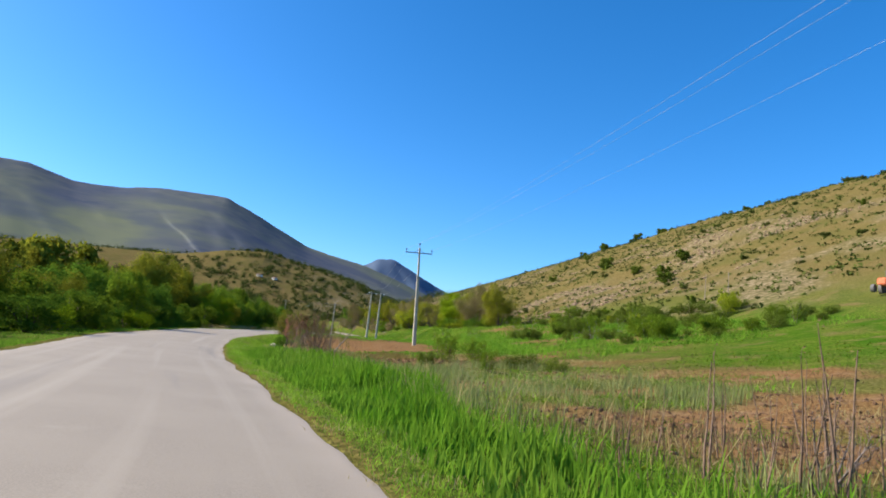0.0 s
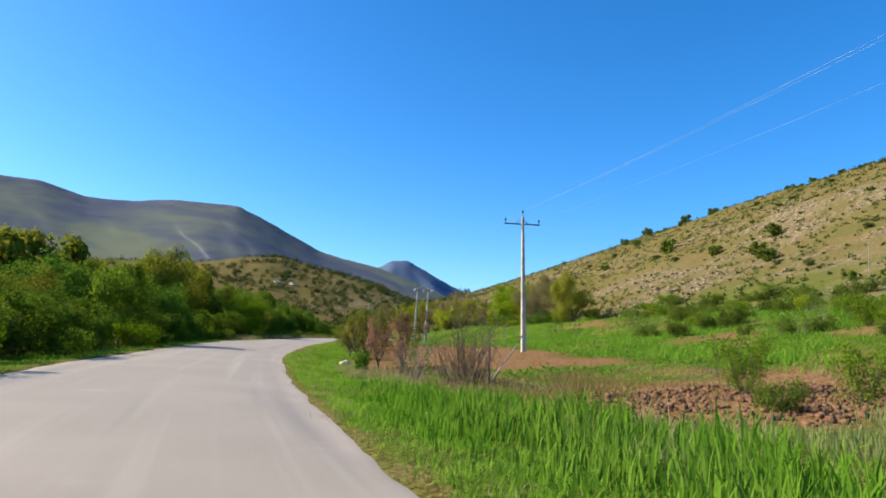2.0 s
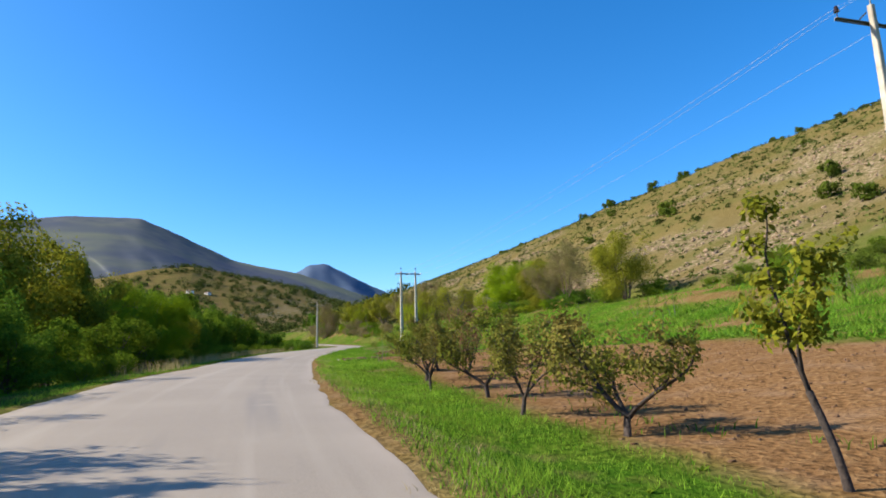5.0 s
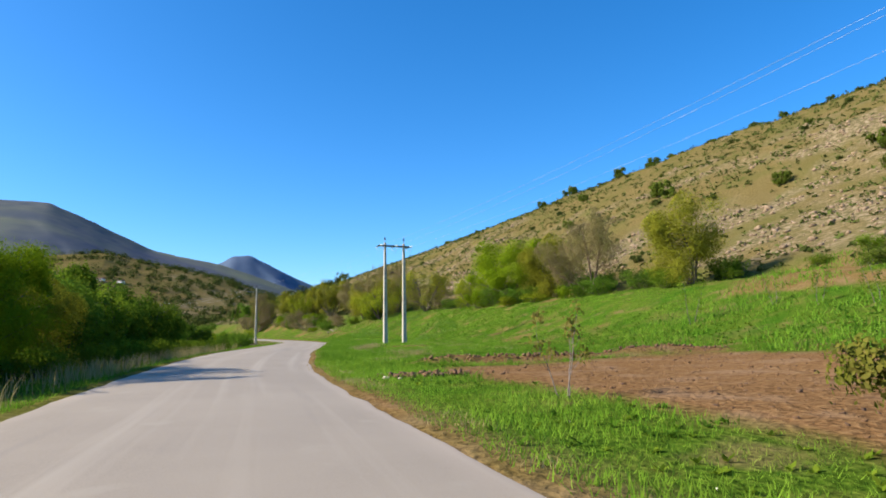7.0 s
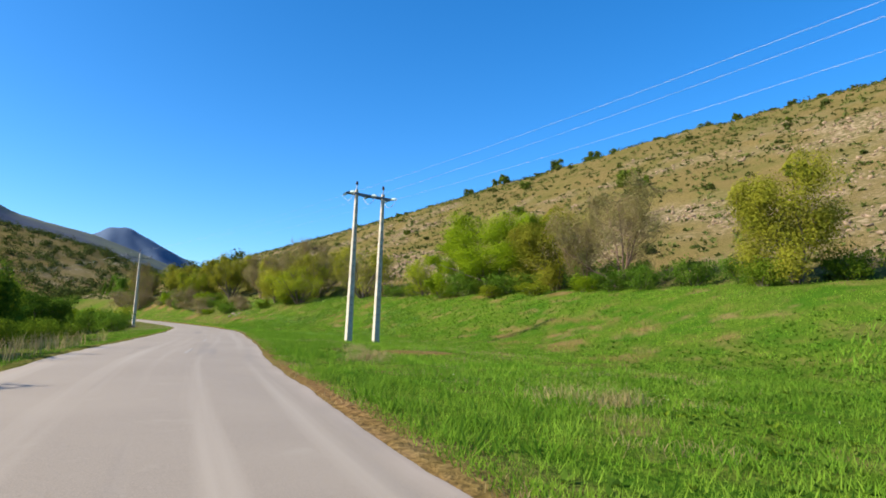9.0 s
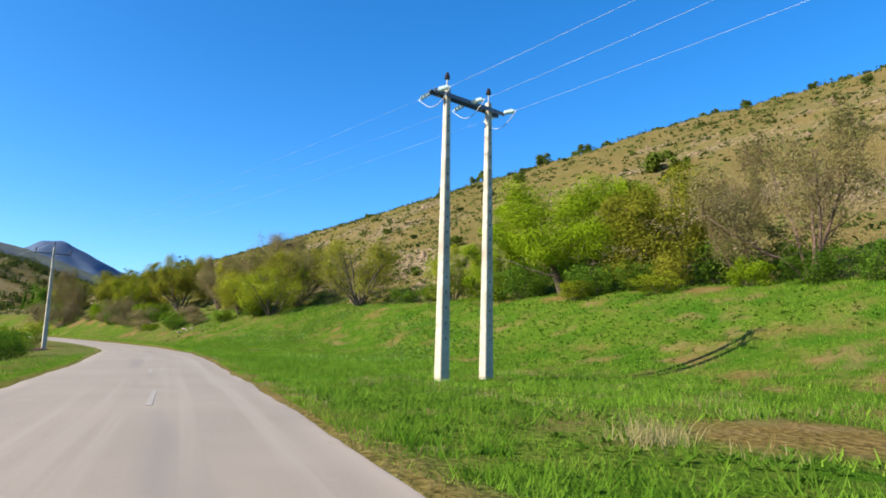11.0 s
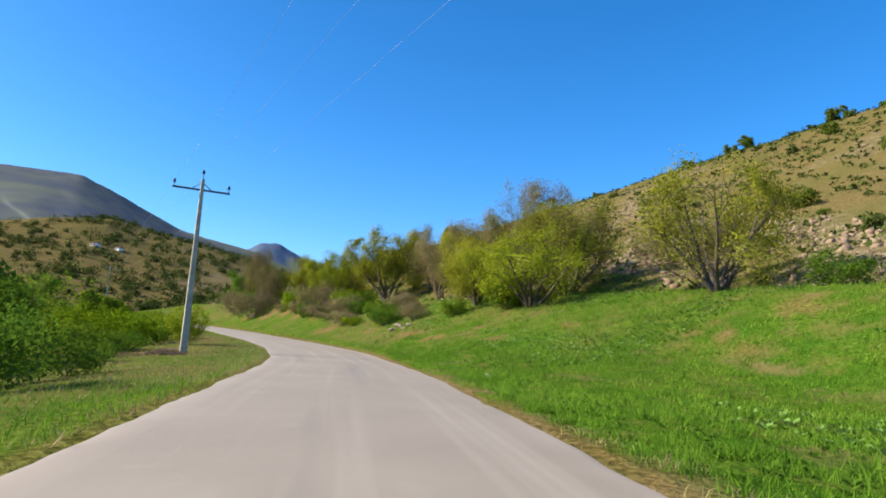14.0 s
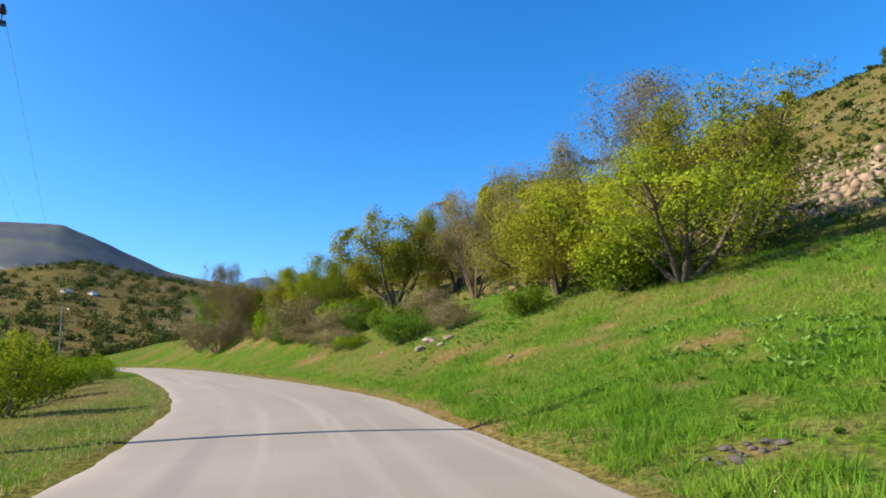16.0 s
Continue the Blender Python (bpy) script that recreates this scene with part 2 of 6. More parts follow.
# ---- plan of the valley: road edges, road height and the lie of the land ----
EDGE_Y = (-60, -20, 0, 7, 12, 19, 25, 31, 42, 50, 56, 62, 72, 82, 88, 95, 102, 107, 118, 125, 136, 142, 151, 160, 165, 171, 177, 183, 193, 205, 213, 235, 256, 280, 310)
EDGE_R = (7.0, 3.7, 1.95, 1.5, 0.9, -0.05, -0.93, -1.65, -2.41, -2.61, -2.9, -2.55, -1.82, -0.72, 0.22, 1.2, 2.52, 3.78, 6.64, 8.85, 12.42, 14.07, 16.92, 19.5, 20.77, 22.55, 23.93, 25.25, 27.1, 27.1, 26.6, 25.2, 22.0, 15.2, 2.2)
WIDE = (7.0, 6.9, 6.7, 6.6, 6.5, 6.25, 6.1, 6.25, 6.75, 6.4, 6.15, 6.2, 6.6, 6.6, 5.73, 5.6, 5.55, 5.8, 5.95, 6.0, 5.85, 5.65, 5.7, 5.9, 5.9, 6.05, 5.95, 6.1, 6.55, 6.4, 6.3, 5.9, 5.8, 5.8, 6.0)
_yy = np.arange(-80.0, 330.0, 0.5)
_k = np.exp(-0.5 * (np.arange(-14, 15) / 6.0) ** 2)
_k /= _k.sum()


def soft_line(ys, vs):
    v = np.interp(_yy, ys, vs)
    return np.convolve(np.pad(v, 14, mode="edge"), _k, mode="valid")


_R, _W = soft_line(EDGE_Y, EDGE_R), soft_line(EDGE_Y, WIDE)
_Z = soft_line((-80, 0, 11, 16, 27, 38, 49, 62, 76, 83, 91, 113, 120, 125, 130, 140, 150, 161, 172, 180, 186, 195, 205, 260, 330), (-0.2, -0.1, -0.05, 0.0, 0.08, 0.22, 0.4, 0.68, 1.03, 1.22, 1.42, 1.98, 2.15, 2.27, 2.36, 2.58, 2.76, 2.95, 3.08, 3.14, 3.2, 3.42, 3.7, 5.2, 6.6))


def road_right(y):
    return np.interp(y, _yy, _R)


def road_left(y):
    return np.interp(y, _yy, _R - _W)


def road_z(y):
    return np.interp(y, _yy, _Z) + np.clip(y - 329, 0, 500) * 0.016 - np.clip(-80 - y, 0, 400) * 0.003


def step(a, b, v):
    t = np.clip((v - a) / (b - a), 0, 1)
    return t * t * (3 - 2 * t)


def lattice(i, j, seed):
    s = np.sin(i * 127.1 + j * 311.7 + seed * 74.7) * 43758.5453
    return s - np.floor(s)


def rough(x, y, size, seed=0, octaves=3):
    """Smooth noise from -1 to 1 on the plan."""
    total, amp, norm = 0.0, 1.0, 0.0
    for o in range(octaves):
        u, v = x / size, y / size
        i, j = np.floor(u), np.floor(v)
        f, g = u - i, v - j
        f, g = f * f * (3 - 2 * f), g * g * (3 - 2 * g)
        a, b = lattice(i, j, seed + o), lattice(i + 1, j, seed + o)
        c, d = lattice(i, j + 1, seed + o), lattice(i + 1, j + 1, seed + o)
        total = total + amp * ((a + (b - a) * f) * (1 - g) + (c + (d - c) * f) * g)
        norm, amp, size = norm + amp, amp * 0.5, size * 0.5
    return total / norm * 2 - 1


def hill_foot(y):
    return np.interp(y, (-200, 170, 188, 200, 220, 240, 260, 300, 400), (41.5, 41.5, 40.5, 38.5, 36, 31, 27, 22, 20))


def foot_z(y):
    return np.interp(y, (-200, 60, 120, 170, 190, 220, 260, 400), (6.5, 7.0, 7.4, 7.9, 8.2, 8.4, 9.0, 12.0))


def land(x, y):
    """Height of the ground."""
    x, y = np.asarray(x, float), np.asarray(y, float)
    zr, r, l = road_z(y), road_right(y), road_left(y)
    foot, zf = hill_foot(y), foot_z(y)
    d = x - r
    u = np.clip(d / np.maximum(foot - r, 4.0), 0, 1)
    bank = step(160, 182, y)
    flat = step(75, 105, y)
    shape = u ** 2.0 * (1 - flat) + (0.10 * u + 0.90 * step(0.44, 1.02, u)) * flat
    right = zr + (zf - zr) * (shape * (1 - bank) + (0.35 * u + 0.65 * u ** 1.3) * bank)
    right = right + 0.10 * rough(x, y, 5, 3) * step(1.5, 5, d) + 0.032 * step(-0.05, 0.2, d) * step(1.2, 0.4, d)
    right = right + step(5, 9, y) * step(50, 44, y) * step(4.5, 7, d) * step(32, 24, d) * (0.16 * rough(x, y, 1.9, 58) + 0.10 * rough(x, y, 4.0, 59))
    right = right - 0.25 * step(40, 47, y) * step(86, 77, y) * step(0.4, 2.2, d) * step(13, 6, d)
    run = (x - 6.2) / 14.5
    right = right + 0.36 * step(-0.05, 0.05, run) * step(1.05, 0.9, run) * np.exp(-((y - 100.6 + 0.9 * run) / 0.55) ** 2) * (0.7 + 0.6 * rough(x, y, 1.6, 57))
    climb = np.clip((x - foot) / (143 - foot) * 98, 0, 400)
    ridge = np.interp(y, (-400, -100, 60, 150, 200, 250, 340, 430, 545, 800, 1100), (0.6, 0.85, 0.99, 1.04, 1.02, 0.97, 0.86, 0.74, 0.62, 0.4, 0.2))
    hill = np.interp(climb, (0, 8, 15, 31, 45, 59, 73, 87, 94, 100, 108, 118, 155, 300), (0, 2.6, 5.6, 13, 21, 29, 36.2, 43.6, 46.8, 48.6, 49.8, 50.2, 48, 15))
    knobs = step(12, 40, climb)
    right = right + (hill * ridge + knobs * (1.1 * rough(x, y, 26, 5) + 0.5 * rough(x, y, 6, 8))) * step(0, 6, climb)
    e = l - x
    left = zr + np.interp(e, (0, 1.0, 3.0, 8, 15, 60, 120, 200, 400, 900, 2500), (0, -0.06, -0.2, -1.0, -1.9, -2.2, -1.0, 4, 30, 90, 260)) * (1 - 0.5 * step(176, 182, y) * step(206, 195, y))
    left = left + 0.035 * step(-0.05, 0.2, e) * step(1.2, 0.4, e) + 0.12 * rough(x, y, 4, 11) * step(1.5, 5, e)
    z = np.where(d >= 0, right, np.where(e >= 0, left, zr))
    crest = np.interp(x, (-900, -400, -250, -115, -64, -19, 28, 80, 140, 200, 260), (79, 70, 72, 77, 88, 92, 83, 70, 46, 28, 0))
    mid = crest * step(330, 800, y) * (1 - 0.6 * step(850, 1300, y)) + step(380, 600, y) * (2.5 * rough(x, y, 60, 21) + 1.2 * rough(x, y, 18, 22))
    return np.maximum(z, np.where(y > 330, mid + road_z(330) * step(800, 330, y), -50))
# ---- end of plan ----


# ---- mesh helpers ----
def quick_mesh(name, verts, faces, mat, smooth=False):
    """A mesh from arrays: verts (n, 3), faces (m, 3 or 4)."""
    verts, faces = np.asarray(verts, np.float32), np.asarray(faces, np.int32)
    me = bpy.data.meshes.new(name)
    m, k = faces.shape
    me.vertices.add(len(verts))
    me.vertices.foreach_set("co", verts.ravel())
    me.loops.add(m * k)
    me.loops.foreach_set("vertex_index", faces.ravel())
    me.polygons.add(m)
    me.polygons.foreach_set("loop_start", np.arange(0, m * k, k, dtype=np.int32))
    if smooth:
        me.polygons.foreach_set("use_smooth", np.ones(m, bool))
    me.materials.append(mat)
    me.update(calc_edges=True)
    return me


def part(name, data, mat, parent, label=""):
    """One mesh object under a thing or a part; data is a bmesh or a mesh."""
    if isinstance(data, bmesh.types.BMesh):
        me = bpy.data.meshes.new(name)
        data.to_mesh(me)
        data.free()
        me.materials.append(mat)
        data = me
    ob = new(name, data)
    ob.parent = parent
    return tagged(ob, label)


def thing(name, place, label, category, group="", kind=""):
    e = new(name)
    e.empty_display_size = 0.2
    e.matrix_basis = place
    return tagged(e, label, category, group, kind)


def tubes(lines, sides):
    """Tapered tubes along polylines [(points, radii)]."""
    V, Q, n0 = [], [], 0
    for pts, rad in lines:
        pts = np.asarray(pts, float)
        tan = np.gradient(pts, axis=0)
        tan /= np.linalg.norm(tan, axis=1)[:, None] + 1e-9
        ref = np.where(np.abs(tan[:, 2:3]) > 0.9, (1.0, 0, 0), (0, 0, 1.0))
        a = np.cross(tan, ref)
        a /= np.linalg.norm(a, axis=1)[:, None] + 1e-9
        b = np.cross(tan, a)
        w = np.arange(sides) * 2 * np.pi / sides
        ring = pts[:, None] + np.asarray(rad)[:, None, None] * (np.cos(w)[None, :, None] * a[:, None] + np.sin(w)[None, :, None] * b[:, None])
        V.append(ring.reshape(-1, 3))
        i, j = np.meshgrid(np.arange(len(pts) - 1), np.arange(sides), indexing="ij")
        k = (j + 1) % sides
        Q.append(np.stack([i * sides + j, i * sides + k, (i + 1) * sides + k, (i + 1) * sides + j], -1).reshape(-1, 4) + n0)
        n0 += len(pts) * sides
    return np.concatenate(V), np.concatenate(Q)


def leaves(rng, centres, size, face=None, quad=False):
    """Small leaves round the given centres; face: the way that each one's face leans to."""
    c = np.asarray(centres)
    n = len(c)
    f = rng.normal(size=(n, 3)) * 0.5 + (np.array((0, 0, 0.6)) if face is None else face)
    f /= np.linalg.norm(f, axis=1)[:, None] + 1e-9
    d = np.cross(f, rng.normal(size=(n, 3)))
    d /= np.linalg.norm(d, axis=1)[:, None] + 1e-9
    e = np.cross(f, d)
    s = size * rng.uniform(0.6, 1.35, (n, 1))
    if quad:
        V = np.stack([c - d * s, c + e * s * 0.55 + f * s * 0.18, c + d * s, c - e * s * 0.55 + f * s * 0.18], 1).reshape(-1, 3)
        return V, np.arange(4 * n).reshape(-1, 4)
    V = np.stack([c - d * s - e * s * 0.6, c - d * s * 0.3 + e * s * 0.8, c + d * s * 1.1 - e * s * 0.1], 1).reshape(-1, 3)
    return V, np.arange(3 * n).reshape(-1, 3)


def bend(rng, start, way, length, steps, wander, lift):
    pts, d = [np.array(start, float)], np.array(way, float)
    for _ in range(steps):
        d = d + rng.normal(size=3) * wander + np.array((0, 0, lift))
        d /= np.linalg.norm(d)
        pts.append(pts[-1] + d * length / steps)
    return np.array(pts), d


def grow(seed, height, spread, stems=1, fork=0.25, boughs=6, twigs=5, leaf_count=5000, leaf=0.09, puff=0.45, girth=0.14, flare=0.5, lift=0.06, crown_low=0.25, fine=0, bole=0.0, show_twigs=True, quad=False, lumps=0.3, clumps=0):
    """A tree's trunk, branches and leaves: stems that fork into boughs, these into twigs; the whole as tall and as wide in radius as asked."""
    rng = np.random.default_rng(seed)
    trunk, limbs, ends = [], [], []
    if bole:
        up, _ = bend(rng, (0, 0, -0.15), (0.08, 0.05, 1), bole + 0.15, 4, 0.08, 0.02)
        trunk.append((up, girth * np.array((1.35, 1.05, 0.95, 0.9, 0.85))))
    for s in range(stems):
        a = 2 * np.pi * (s + rng.uniform(-0.3, 0.3)) / stems
        out = flare * rng.uniform(0.5, 1.2) if stems > 1 else 0.12
        way = np.array((np.cos(a) * out, np.sin(a) * out, 1.0))
        way /= np.linalg.norm(way)
        root = np.array((np.cos(a), np.sin(a), 0)) * girth * (0.8 if stems > 1 and not bole else 0)
        root[2] = -0.15
        if bole:
            root = trunk[0][0][-1] - np.array((0, 0, 0.05))
        L = height * rng.uniform(0.62, 0.8)
        pts, _ = bend(rng, root, way, L, 8, 0.11, 0.03)
        g = girth * (0.75 if stems > 1 else 1) * (0.75 if bole else 1)
        (limbs if bole else trunk).append((pts, g * np.linspace(1.25, 0.25, 9) * np.where((np.arange(9) == 0) & (not bole), 1.3, 1)))
        for k in range(boughs):
            f = fork + (1 - fork) * (k + rng.uniform(0, 0.9)) / boughs
            i = min(int(f * 8), 7)
            p = pts[i] + (pts[i + 1] - pts[i]) * (f * 8 - i)
            b = a + rng.uniform(-1.6, 1.6) if stems > 1 else 2.4 * k + rng.uniform(-0.5, 0.5)
            rise = rng.uniform(0.15, 0.75) + 0.5 * f
            w = np.array((np.cos(b), np.sin(b), rise))
            w /= np.linalg.norm(w)
            bl = spread * rng.uniform(0.45, 0.8) * (1.1 - 0.45 * f)
            bp, _ = bend(rng, p, w, bl, 5, 0.2, lift)
            br = g * 0.45 * (1.1 - 0.6 * f)
            limbs.append((bp, br * np.linspace(1, 0.25, 6)))
            for q in range(twigs):
                h = 0.3 + 0.7 * (q + rng.uniform(0, 0.9)) / twigs
                j = min(int(h * 5), 4)
                tp = bp[j] + (bp[j + 1] - bp[j]) * (h * 5 - j)
                tw = (bp[j + 1] - bp[j]) / np.linalg.norm(bp[j + 1] - bp[j]) + rng.normal(size=3) * 0.8
                tw[2] += 0.35
                tw /= np.linalg.norm(tw)
                tl = bl * rng.uniform(0.3, 0.55)
                tpts, _ = bend(rng, tp, tw, tl, 3, 0.25, lift)
                if show_twigs:
                    limbs.append((tpts, br * 0.35 * np.linspace(1, 0.3, 4)))
                ends.append(tpts[1:])
                for _ in range(fine):
                    fw = tw + rng.normal(size=3) * 0.7
                    fw[2] += 0.3
                    fp, _ = bend(rng, tpts[rng.integers(1, 4)], fw / np.linalg.norm(fw), tl * 0.8, 3, 0.25, lift)
                    limbs.append((fp, np.maximum(br * 0.2, 0.007) * np.linspace(1, 0.5, 4)))
                    ends.append(fp[1:])
            ends.append(bp[2:])
    ends = np.concatenate(ends)
    ends = ends[ends[:, 2] > crown_low * height * 0.6]
    if clumps:
        ends = ends[rng.choice(len(ends), min(clumps, len(ends)), replace=False)]
    clump = rng.uniform(0.3, 1.0, len(ends)) ** 1.5
    pick = rng.choice(len(ends), leaf_count, p=clump / clump.sum())
    off = np.clip(rng.normal(size=(leaf_count, 3)), -1.8, 1.8) * puff * np.array((1, 1, 0.7))
    at = ends[pick] + off
    at[:, 2] = np.maximum(at[:, 2], 0.05)
    high, wide = np.percentile(at[:, 2], 99.5), np.percentile(np.hypot(at[:, 0], at[:, 1]), 96)
    k = np.array((spread / wide, spread / wide, height / high))

    def dome(p):
        """Bring what sticks out back to an uneven rounded crown."""
        p = p * k
        low = height * 0.36
        v = (p - np.array((0, 0, low))) / np.array((spread, spread, height - low))
        q = np.linalg.norm(v, axis=1) + 1e-6
        ang, rise = np.arctan2(v[:, 1], v[:, 0]), v[:, 2] / q
        edge = 0.9 + lumps * rough(ang * 1.3 + 7, rise * 2.2, 0.9, seed, 2)
        pull = np.where((q > edge) & (v[:, 2] > -0.2), (edge + 0.25 * np.tanh((q - edge) / 0.25)) / q, 1.0)[:, None]
        return v * pull * np.array((spread, spread, height - low)) + np.array((0, 0, low))

    at = dome(at)
    high, wide = np.percentile(at[:, 2], 99.7), np.percentile(np.hypot(at[:, 0], at[:, 1]), 97)
    fit = np.array((spread / wide, spread / wide, height / high))
    trunk = [(p * k * fit, r) for p, r in trunk]
    limbs = [(dome(p) * fit, r) for p, r in limbs]
    out = (off / puff) * (0.9 if clumps else 0.5) + (ends[pick] - np.array((0, 0, height * 0.35))) / height + np.array((0, 0, 0.3 if clumps else 0.0))
    return trunk, limbs, leaves(rng, at * fit, leaf, out, quad)


